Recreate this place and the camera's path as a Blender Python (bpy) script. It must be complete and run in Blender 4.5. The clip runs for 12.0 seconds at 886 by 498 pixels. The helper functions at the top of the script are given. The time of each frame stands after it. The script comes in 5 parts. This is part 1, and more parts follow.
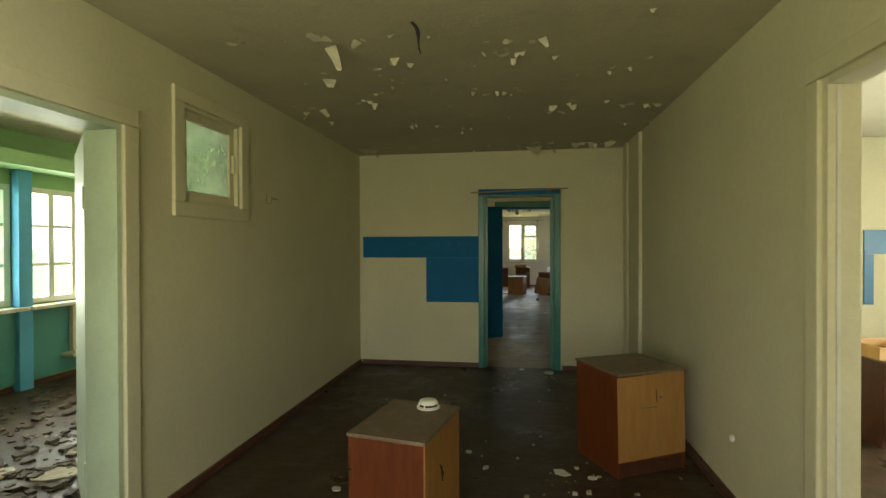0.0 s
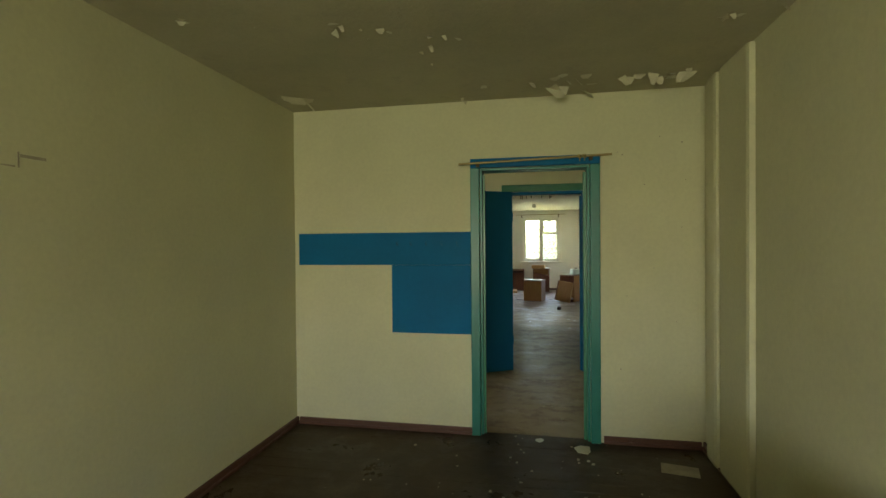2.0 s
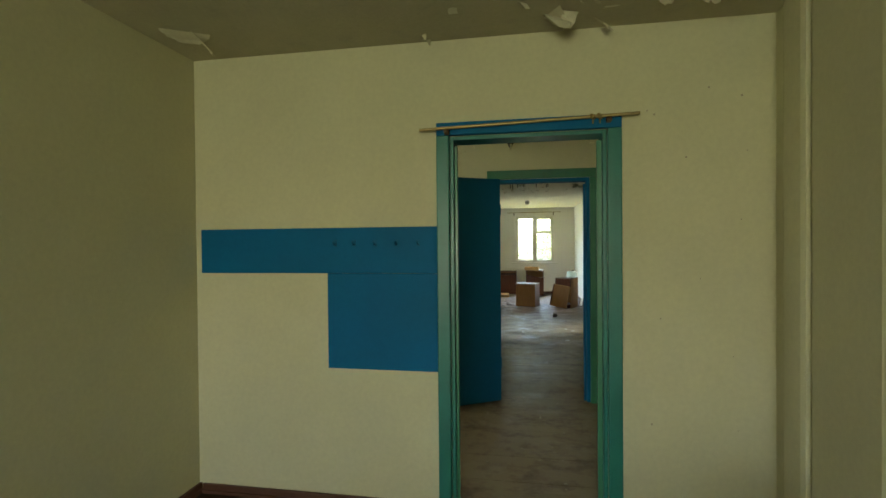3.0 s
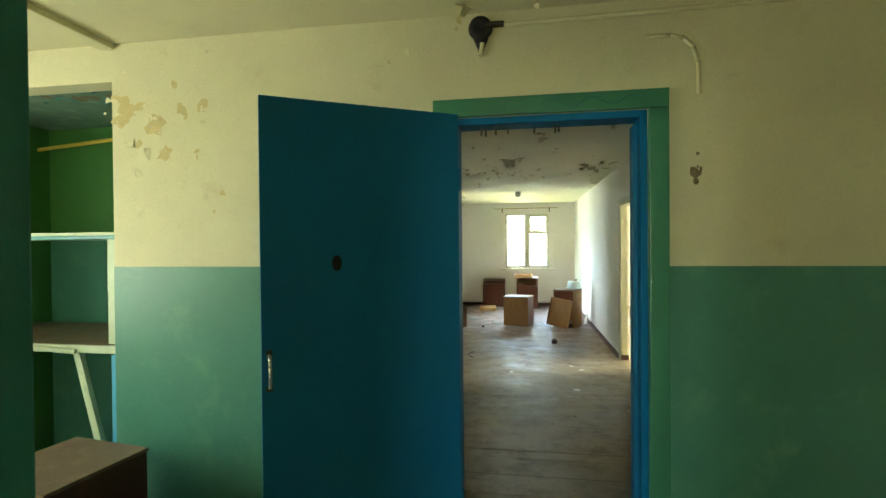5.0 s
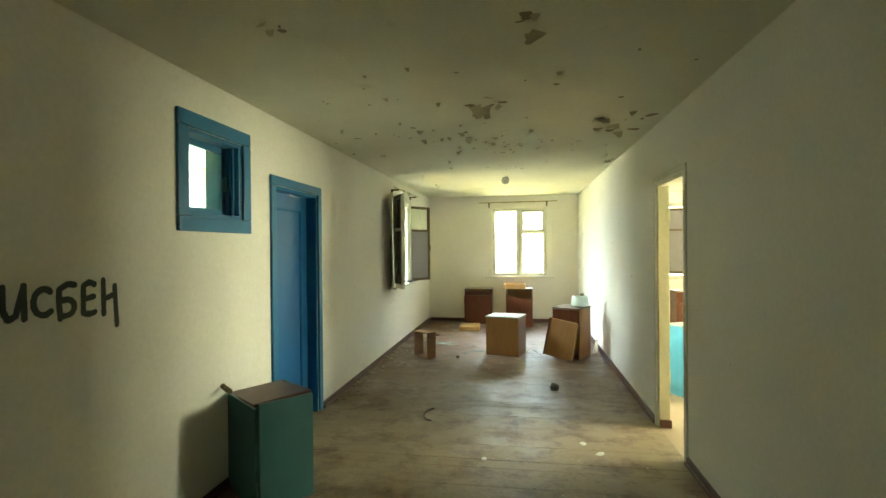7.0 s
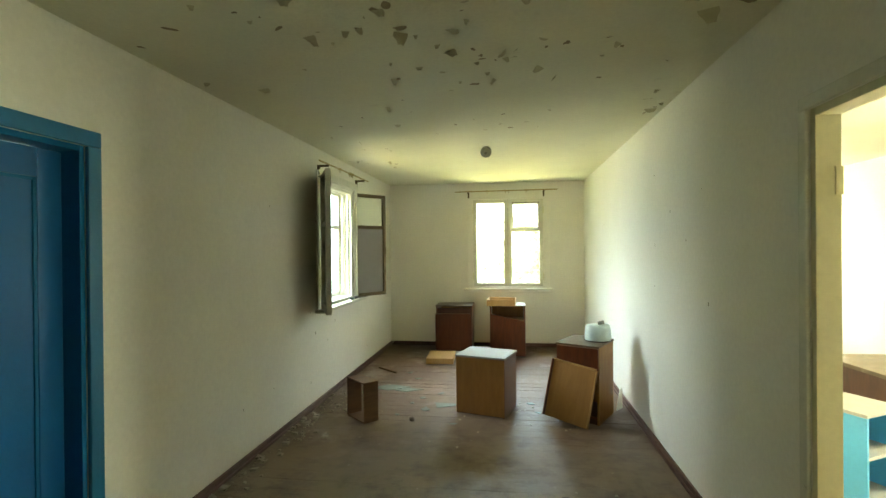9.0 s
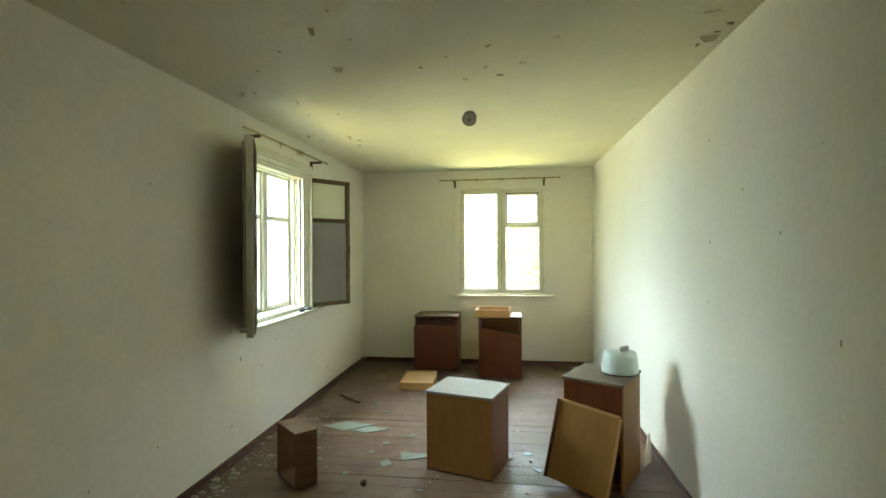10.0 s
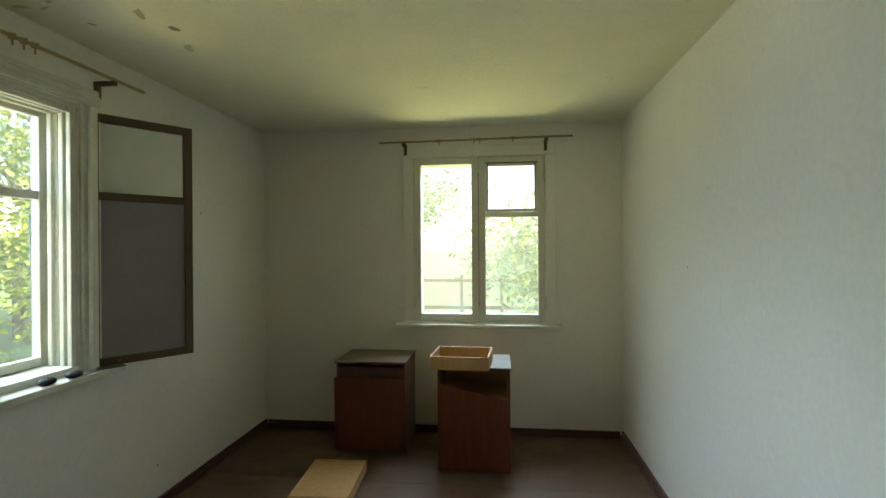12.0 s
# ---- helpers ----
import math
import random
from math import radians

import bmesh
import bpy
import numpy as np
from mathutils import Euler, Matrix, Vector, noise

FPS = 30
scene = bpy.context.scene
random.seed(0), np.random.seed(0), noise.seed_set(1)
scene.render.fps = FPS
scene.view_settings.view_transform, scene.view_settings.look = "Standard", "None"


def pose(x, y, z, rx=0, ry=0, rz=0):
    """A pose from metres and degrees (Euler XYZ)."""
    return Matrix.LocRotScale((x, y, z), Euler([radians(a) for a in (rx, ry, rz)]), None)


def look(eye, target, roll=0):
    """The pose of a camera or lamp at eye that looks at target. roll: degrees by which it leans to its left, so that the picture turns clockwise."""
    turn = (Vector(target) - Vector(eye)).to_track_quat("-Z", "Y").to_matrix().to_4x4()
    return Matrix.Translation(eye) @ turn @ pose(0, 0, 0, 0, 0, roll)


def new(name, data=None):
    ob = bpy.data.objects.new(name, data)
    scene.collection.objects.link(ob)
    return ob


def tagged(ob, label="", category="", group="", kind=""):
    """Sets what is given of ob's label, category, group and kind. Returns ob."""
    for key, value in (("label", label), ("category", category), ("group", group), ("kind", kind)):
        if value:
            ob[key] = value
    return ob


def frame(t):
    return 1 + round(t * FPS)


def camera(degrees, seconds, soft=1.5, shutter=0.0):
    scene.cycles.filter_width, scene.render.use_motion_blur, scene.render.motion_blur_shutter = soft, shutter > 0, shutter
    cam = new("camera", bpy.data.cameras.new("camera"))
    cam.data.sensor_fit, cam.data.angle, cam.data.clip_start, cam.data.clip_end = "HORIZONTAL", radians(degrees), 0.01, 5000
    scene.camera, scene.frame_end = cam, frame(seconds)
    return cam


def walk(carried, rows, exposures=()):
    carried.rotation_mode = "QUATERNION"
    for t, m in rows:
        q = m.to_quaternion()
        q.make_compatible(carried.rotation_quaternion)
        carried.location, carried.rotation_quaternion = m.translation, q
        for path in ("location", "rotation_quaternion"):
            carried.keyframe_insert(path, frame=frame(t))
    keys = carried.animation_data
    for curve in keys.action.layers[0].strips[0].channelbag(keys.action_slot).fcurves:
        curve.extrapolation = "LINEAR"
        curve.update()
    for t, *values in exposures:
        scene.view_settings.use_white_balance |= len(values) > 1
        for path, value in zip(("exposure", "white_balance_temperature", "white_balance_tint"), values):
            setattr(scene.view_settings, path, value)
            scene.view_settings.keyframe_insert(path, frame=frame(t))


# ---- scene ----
cam = camera(84.6, 12.0)
PATH = [
    (0, (0.318, -1.123, 1.432), (0.009, 0.853, 1.418), -0.2),
    (0.5, (0.331, -0.667, 1.445), (-0.028, 1.3, 1.427), -0.5),
    (1, (0.34, -0.157, 1.468), (-0.042, 1.805, 1.441), -0.6),
    (1.5, (0.369, 0.381, 1.439), (-0.021, 2.342, 1.416), -0.6),
    (2, (0.343, 0.925, 1.457), (-0.039, 2.888, 1.433), -0.5),
    (2.5, (0.325, 1.483, 1.425), (-0.044, 3.449, 1.407), -0.4),
    (3, (0.336, 2.032, 1.452), (-0.019, 4.0, 1.428), -0.5),
    (4.8, (0.332, 4.179, 1.479), (0.005, 6.152, 1.456), -0.3),
    (5, (0.332, 4.399, 1.471), (0.011, 6.373, 1.451), -0.5),
    (5.5, (0.375, 4.989, 1.482), (0.056, 6.963, 1.46), -0.2),
    (6, (0.406, 5.581, 1.469), (0.091, 7.556, 1.453), -0.5),
    (6.5, (0.466, 6.133, 1.451), (0.146, 8.107, 1.441), -0.5),
    (6.9, (0.447, 6.564, 1.461), (0.142, 8.54, 1.447), -0.5),
    (7, (0.452, 6.662, 1.465), (0.141, 8.637, 1.454), -0.5),
    (7.2, (0.451, 6.893, 1.459), (0.144, 8.87, 1.45), -0.4),
    (8.8, (0.468, 8.66, 1.499), (0.195, 10.641, 1.486), -0.3),
    (9, (0.486, 8.912, 1.477), (0.211, 10.893, 1.471), -0.5),
    (9.5, (0.514, 9.518, 1.472), (0.242, 11.499, 1.464), -0.4),
    (10, (0.533, 10.079, 1.457), (0.267, 12.061, 1.453), -0.3),
    (10.5, (0.55, 10.646, 1.458), (0.296, 12.63, 1.453), -0.4),
    (11, (0.569, 11.22, 1.458), (0.319, 13.204, 1.457), -0.2),
    (11.5, (0.577, 11.788, 1.475), (0.342, 13.774, 1.472), -0.3),
    (12, (0.614, 12.357, 1.462), (0.382, 14.343, 1.461), -0.4),
]
EXPOSURES = [(0, 3.1, 7400, 12), (0.5, 3.35, 7400, 12), (1.0, 3.75, 7300, 11), (2.5, 3.75, 7000, 8), (3.2, 3.8, 6900, 7), (5.0, 4.75, 6700, 4), (5.5, 4.85, 6800, 5), (6.0, 5.1, 7300, 6), (6.5, 5.0, 7700, 3), (7.0, 4.75, 7900, 1),
             (9.0, 4.25, 7900, -1), (9.5, 4.3, 7800, -1), (10.0, 4.15, 7600, -1), (10.5, 3.65, 7200, 1), (11.5, 2.9, 6900, 3), (12, 2.75, 7000, 4)]
walk(cam, [(t, look(eye, target, roll)) for t, eye, target, roll in PATH], EXPOSURES)

# ---- sky, sun and daylight ----
SUN_UP, SUN_ROUND = radians(52), radians(115)
world = bpy.data.worlds.new("sky")
scene.world = world
world.use_nodes = True
wn = world.node_tree.nodes
sky = wn.new("ShaderNodeTexSky")
sky.sky_type, sky.sun_disc = "NISHITA", False
sky.sun_elevation, sky.sun_rotation = SUN_UP, SUN_ROUND
wn["Background"].inputs["Strength"].default_value = 0.1
world.node_tree.links.new(sky.outputs[0], wn["Background"].inputs["Color"])
sun = new("sun", bpy.data.lights.new("sun", "SUN"))
sun.data.energy, sun.data.angle, sun.data.color = 3.0, radians(0.5), (1.0, 0.95, 0.86)
to_sun = Vector((math.sin(SUN_ROUND) * math.cos(SUN_UP), math.cos(SUN_ROUND) * math.cos(SUN_UP), math.sin(SUN_UP)))
sun.matrix_basis = look(tuple(to_sun * 30), (0, 0, 0))


def window_light(name, place, target, wide, high, watts, colour=(0.93, 1.0, 0.95)):
    """An area lamp that stands in for daylight through a window's opening."""
    lamp = new(name, bpy.data.lights.new(name, "AREA"))
    lamp.data.shape, lamp.data.size, lamp.data.size_y = "RECTANGLE", wide, high
    lamp.data.energy, lamp.data.color = watts, colour
    lamp.matrix_basis = look(place, target)
    return lamp


window_light("daylight_left_room", (-4.72, 2.0, 1.4), (0, 2.0, 1.2), 1.5, 1.2, 10.5)
window_light("daylight_left_room", (-4.72, 3.65, 1.4), (0, 3.0, 1.2), 0.95, 1.2, 7.5)
window_light("daylight_behind", (-0.35, -2.7, 1.5), (0.1, 4, 1.3), 2.2, 1.2, 6, (1.0, 1.0, 0.8))
window_light("daylight_right_room", (5.42, 1.6, 1.5), (0, 1.6, 1.2), 1.6, 1.3, 30)
window_light("daylight_hall", (-3.18, 5.2, 1.5), (1.6, 6.2, 1.3), 0.9, 1.2, 1.9, (1.0, 1.0, 0.86))
# added lamp behind an unseen window, brightens the small blue window's pane
window_light("fill_light_side_room", (-2.9, 12.72, 1.6), (-2.7, 9.0, 1.2), 1.1, 1.4, 16, (1.0, 1.0, 0.75))
window_light("daylight_far_room", (3.55, 16.62, 1.6), (3.2, 12.0, 1.0), 1.05, 1.2, 10.2, (1.0, 0.97, 0.88))
# added lamp at an unseen east window, placed to light the long room
window_light("daylight_far_room", (4.72, 11.2, 1.5), (1.5, 11.0, 1.2), 1.8, 1.3, 17, (0.95, 1.0, 0.80))
BLUE_SKY, GRASS_LIGHT = (0.60, 0.76, 1.0), (1.0, 0.93, 0.42)
window_light("skylight_side_window", (-3.3, 13.93, 3.4), (-1.0, 13.93, 1.2), 2.3, 2.2, 52, BLUE_SKY)
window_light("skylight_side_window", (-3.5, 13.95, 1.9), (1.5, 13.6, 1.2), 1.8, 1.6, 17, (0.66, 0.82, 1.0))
window_light("meadow_light_side_window", (-3.2, 13.95, -0.45), (-1.2, 13.95, 1.8), 2.3, 2.2, 42, GRASS_LIGHT)
window_light("skylight_end_window", (0.45, 18.5, 3.6), (0.45, 15.8, 1.0), 3.4, 2.0, 80, BLUE_SKY)
window_light("meadow_light_end_window", (0.45, 18.0, -0.45), (0.45, 15.8, 1.8), 3.0, 2.0, 32, GRASS_LIGHT)

# ---- mesh helpers ----


def box(bm, x0, x1, y0, y1, z0, z1, bevel=0.0):
    vs = [bm.verts.new((x, y, z)) for x in (x0, x1) for y in (y0, y1) for z in (z0, z1)]
    fs = [bm.faces.new([vs[i] for i in f]) for f in ((0, 1, 3, 2), (4, 6, 7, 5), (0, 4, 5, 1), (2, 3, 7, 6), (0, 2, 6, 4), (1, 5, 7, 3))]
    if bevel:
        edges = list({e for f in fs for e in f.edges})
        bmesh.ops.bevel(bm, geom=edges, offset=bevel, segments=2, affect="EDGES", profile=0.6)
    return vs


def prism(outline, z0, z1):
    """An upright block over an outline of plan corners."""
    bm = bmesh.new()
    low = [bm.verts.new((x, y, z0)) for x, y in outline]
    top = [bm.verts.new((x, y, z1)) for x, y in outline]
    bm.faces.new(low[::-1])
    bm.faces.new(top)
    for i in range(len(outline)):
        k = (i + 1) % len(outline)
        bm.faces.new((low[i], low[k], top[k], top[i]))
    bmesh.ops.recalc_face_normals(bm, faces=bm.faces)
    return bm


def boxes(*args, bevel=0.0):
    bm = bmesh.new()
    for a in args:
        box(bm, *a, bevel=bevel)
    return bm


def rod(bm, a, b, r, sides=10):
    """A round bar from a to b."""
    a, b = Vector(a), Vector(b)
    m = Matrix.Translation((a + b) / 2) @ (b - a).to_track_quat("Z", "Y").to_matrix().to_4x4()
    bmesh.ops.create_cone(bm, cap_ends=True, segments=sides, radius1=r, radius2=r, depth=(b - a).length, matrix=m)


def lathe(bm, profile, sides=28, m=Matrix()):
    """Turns rows of (radius, height) round the z axis."""
    rings = []
    for r, z in profile:
        rings.append([bm.verts.new(m @ Vector((r * math.cos(2 * math.pi * i / sides), r * math.sin(2 * math.pi * i / sides), z))) for i in range(sides)])
    for a, b in zip(rings, rings[1:]):
        for i in range(sides):
            j = (i + 1) % sides
            bm.faces.new((a[i], a[j], b[j], b[i]))
    bm.faces.new(rings[-1])
    bm.faces.new(rings[0][::-1])


def link(name, bm, material, smooth=False):
    bmesh.ops.recalc_face_normals(bm, faces=bm.faces)
    me = bpy.data.meshes.new(name)
    bm.to_mesh(me)
    bm.free()
    me.materials.append(material)
    if smooth:
        me.shade_smooth()
    return new(name, me)


def part(name, bm, material, parent, label="", m=None, smooth=False):
    ob = link(name, bm, material, smooth)
    ob.parent = parent
    if m is not None:
        ob.matrix_basis = m
    return tagged(ob, label)


def thing(name, m, label, category, group="", kind=""):
    ob = new(name)
    ob.empty_display_size = 0.1
    ob.matrix_basis = m
    return tagged(ob, label, category, group, kind)


def setting(name, bm, material, label, category, smooth=False):
    return tagged(link(name, bm, material, smooth), label, category, kind="structure")


# ---- materials ----


def nodes(name):
    m = bpy.data.materials.new(name)
    m.use_nodes = True
    return m, m.node_tree.nodes, m.node_tree.links, m.node_tree.nodes["Principled BSDF"]


def noise_node(n, l, coords, scale, detail=5.0, rough=0.6, stretch=None):
    t = n.new("ShaderNodeTexNoise")
    t.inputs["Scale"].default_value, t.inputs["Detail"].default_value, t.inputs["Roughness"].default_value = scale, detail, rough
    if stretch:
        mp = n.new("ShaderNodeMapping")
        mp.inputs["Scale"].default_value = stretch
        l.new(coords, mp.inputs["Vector"])
        coords = mp.outputs[0]
    l.new(coords, t.inputs["Vector"])
    return t.outputs["Fac"]


def ramp(n, l, fac, stops):
    r = n.new("ShaderNodeValToRGB")
    while len(r.color_ramp.elements) < len(stops):
        r.color_ramp.elements.new(0.5)
    for e, (p, c) in zip(r.color_ramp.elements, stops):
        e.position, e.color = p, (*c, 1) if len(c) == 3 else c
    l.new(fac, r.inputs["Fac"])
    return r.outputs["Color"]


def mix(n, l, fac, a, b, mode="MIX"):
    x = n.new("ShaderNodeMix")
    x.data_type, x.blend_type = "RGBA", mode
    if isinstance(fac, float):
        x.inputs[0].default_value = fac
    else:
        l.new(fac, x.inputs[0])
    for sock, v in ((x.inputs[6], a), (x.inputs[7], b)):
        if isinstance(v, tuple):
            sock.default_value = (*v, 1)
        else:
            l.new(v, sock)
    return x.outputs[2]


def bump(n, l, bsdf, height, strength, distance=0.01):
    b = n.new("ShaderNodeBump")
    b.inputs["Strength"].default_value, b.inputs["Distance"].default_value = strength, distance
    l.new(height, b.inputs["Height"])
    l.new(b.outputs[0], bsdf.inputs["Normal"])


def shade(c, k):
    return tuple(min(1, v * k) for v in c)


def paint(name, base, rough=0.6, var=0.12, coarse=1.3, fine=45.0, relief=0.15, stain=None, stain_at=(0.62, 0.75), grain=None, piece=0.0, spec=0.5, fade=None, shine=None):
    """Painted or plastered surface: broad tone changes, fine grain, and stains of a second colour."""
    m, n, l, b = nodes(name)
    co = local = n.new("ShaderNodeTexCoord").outputs["Object"]
    b.inputs["Specular IOR Level"].default_value = spec
    if piece:
        co = n.new("ShaderNodeNewGeometry").outputs["Position"]
        info = n.new("ShaderNodeObjectInfo")
        shift = n.new("ShaderNodeVectorMath")
        shift.operation = "MULTIPLY_ADD"
        l.new(info.outputs["Random"], shift.inputs[0])
        shift.inputs[1].default_value = (37, 53, 11)
        l.new(local, shift.inputs[2])
        local = shift.outputs[0]
    broad = noise_node(n, l, co, coarse, 6)
    col = ramp(n, l, broad, [(0.25, shade(base, 1 - var)), (0.75, shade(base, 1 + var * 0.6))])
    small = noise_node(n, l, local, fine, 4, stretch=grain)
    col = mix(n, l, 0.5, col, ramp(n, l, small, [(0.3, (0.86,) * 3), (0.7, (1.0,) * 3)]), "MULTIPLY")
    if stain:
        spots = noise_node(n, l, co, coarse * 2.7, 8, 0.7)
        mask = ramp(n, l, spots, [(stain_at[0], (0, 0, 0)), (stain_at[1], (1, 1, 1))])
        if fade:
            split = n.new("ShaderNodeSeparateXYZ")
            l.new(co, split.inputs[0])
            less = n.new("ShaderNodeMapRange")
            less.inputs["From Min"].default_value, less.inputs["From Max"].default_value = fade
            less.inputs["To Min"].default_value, less.inputs["To Max"].default_value = 1.0, 0.2
            l.new(split.outputs["Y"], less.inputs["Value"])
            mask = mix(n, l, 1.0, mask, less.outputs[0], "MULTIPLY")
        col = mix(n, l, mask, col, stain)
    if piece:
        col = mix(n, l, 1.0, col, ramp(n, l, info.outputs["Random"], [(0, (1 - piece,) * 3), (1, (1.0,) * 3)]), "MULTIPLY")
    l.new(col, b.inputs["Base Color"])
    rr = n.new("ShaderNodeMapRange")
    rr.inputs["To Min"].default_value, rr.inputs["To Max"].default_value = max(0.05, rough - 0.15), min(1, rough + 0.15)
    l.new(broad, rr.inputs["Value"])
    dull = rr.outputs[0]
    if shine:
        worn = ramp(n, l, noise_node(n, l, co, 2.1, 7, 0.72), [(0.50, (0, 0, 0)), (0.62, (1, 1, 1))])
        dull = mix(n, l, worn, dull, (shine,) * 3)
    l.new(dull, b.inputs["Roughness"])
    bump(n, l, b, small, relief)
    return m


def veneer(name, base, dark, rough=0.4, stretch=(3, 3, 0.5), scale=9.0, wear=(0.25, 0.17, 0.1)):
    """Wood with a long grain and scuffs."""
    m, n, l, b = nodes(name)
    co = n.new("ShaderNodeTexCoord").outputs["Object"]
    grain = noise_node(n, l, co, scale, 8, 0.65, stretch)
    col = ramp(n, l, grain, [(0.3, dark), (0.7, base)])
    scuff = noise_node(n, l, co, 7, 8, 0.75)
    mask = ramp(n, l, scuff, [(0.66, (0, 0, 0)), (0.74, (0.8, 0.8, 0.8))])
    col = mix(n, l, mask, col, wear)
    l.new(col, b.inputs["Base Color"])
    b.inputs["Roughness"].default_value = rough
    bump(n, l, b, grain, 0.1, 0.004)
    return m


def plain(name, base, rough=0.5, metal=0.0, scale=30.0, var=0.2):
    m, n, l, b = nodes(name)
    co = n.new("ShaderNodeTexCoord").outputs["Object"]
    f = noise_node(n, l, co, scale, 4)
    l.new(ramp(n, l, f, [(0.3, shade(base, 1 - var)), (0.7, base)]), b.inputs["Base Color"])
    b.inputs["Roughness"].default_value, b.inputs["Metallic"].default_value = rough, metal
    bump(n, l, b, f, 0.08)
    return m


def glass_mat(name, tint=(0.96, 0.98, 0.96), rough=0.0, dusty=0.035):
    """Thin window glass with a film of dust, which also puts a glare haze over the view."""
    m, n, l, b = nodes(name)
    out = n["Material Output"]
    clear = n.new("ShaderNodeBsdfTransparent")
    clear.inputs[0].default_value = (*tint, 1)
    gloss = n.new("ShaderNodeBsdfGlossy")
    gloss.inputs["Roughness"].default_value = 0.03
    facing = n.new("ShaderNodeLayerWeight")
    facing.inputs["Blend"].default_value = 0.5
    power = n.new("ShaderNodeMath")
    power.operation = "POWER"
    l.new(facing.outputs["Facing"], power.inputs[0])
    power.inputs[1].default_value = 4.0
    fres = n.new("ShaderNodeMath")
    fres.operation = "MULTIPLY_ADD"
    l.new(power.outputs[0], fres.inputs[0])
    fres.inputs[1].default_value, fres.inputs[2].default_value = 0.5, 0.03
    first = n.new("ShaderNodeMixShader")
    l.new(fres.outputs[0], first.inputs[0])
    l.new(clear.outputs[0], first.inputs[1])
    l.new(gloss.outputs[0], first.inputs[2])
    co = n.new("ShaderNodeTexCoord").outputs["Object"]
    film = noise_node(n, l, co, 6, 8, 0.7)
    rr = n.new("ShaderNodeMapRange")
    rr.inputs["From Min"].default_value, rr.inputs["From Max"].default_value = 0.3, 0.8
    rr.inputs["To Min"].default_value, rr.inputs["To Max"].default_value = dusty * 0.3, dusty
    l.new(film, rr.inputs["Value"])
    dust = n.new("ShaderNodeBsdfTranslucent")
    dust.inputs[0].default_value = (0.75, 0.75, 0.66, 1)
    second = n.new("ShaderNodeMixShader")
    l.new(rr.outputs[0], second.inputs[0])
    l.new(first.outputs[0], second.inputs[1])
    l.new(dust.outputs[0], second.inputs[2])
    l.new(second.outputs[0], out.inputs["Surface"])
    return m


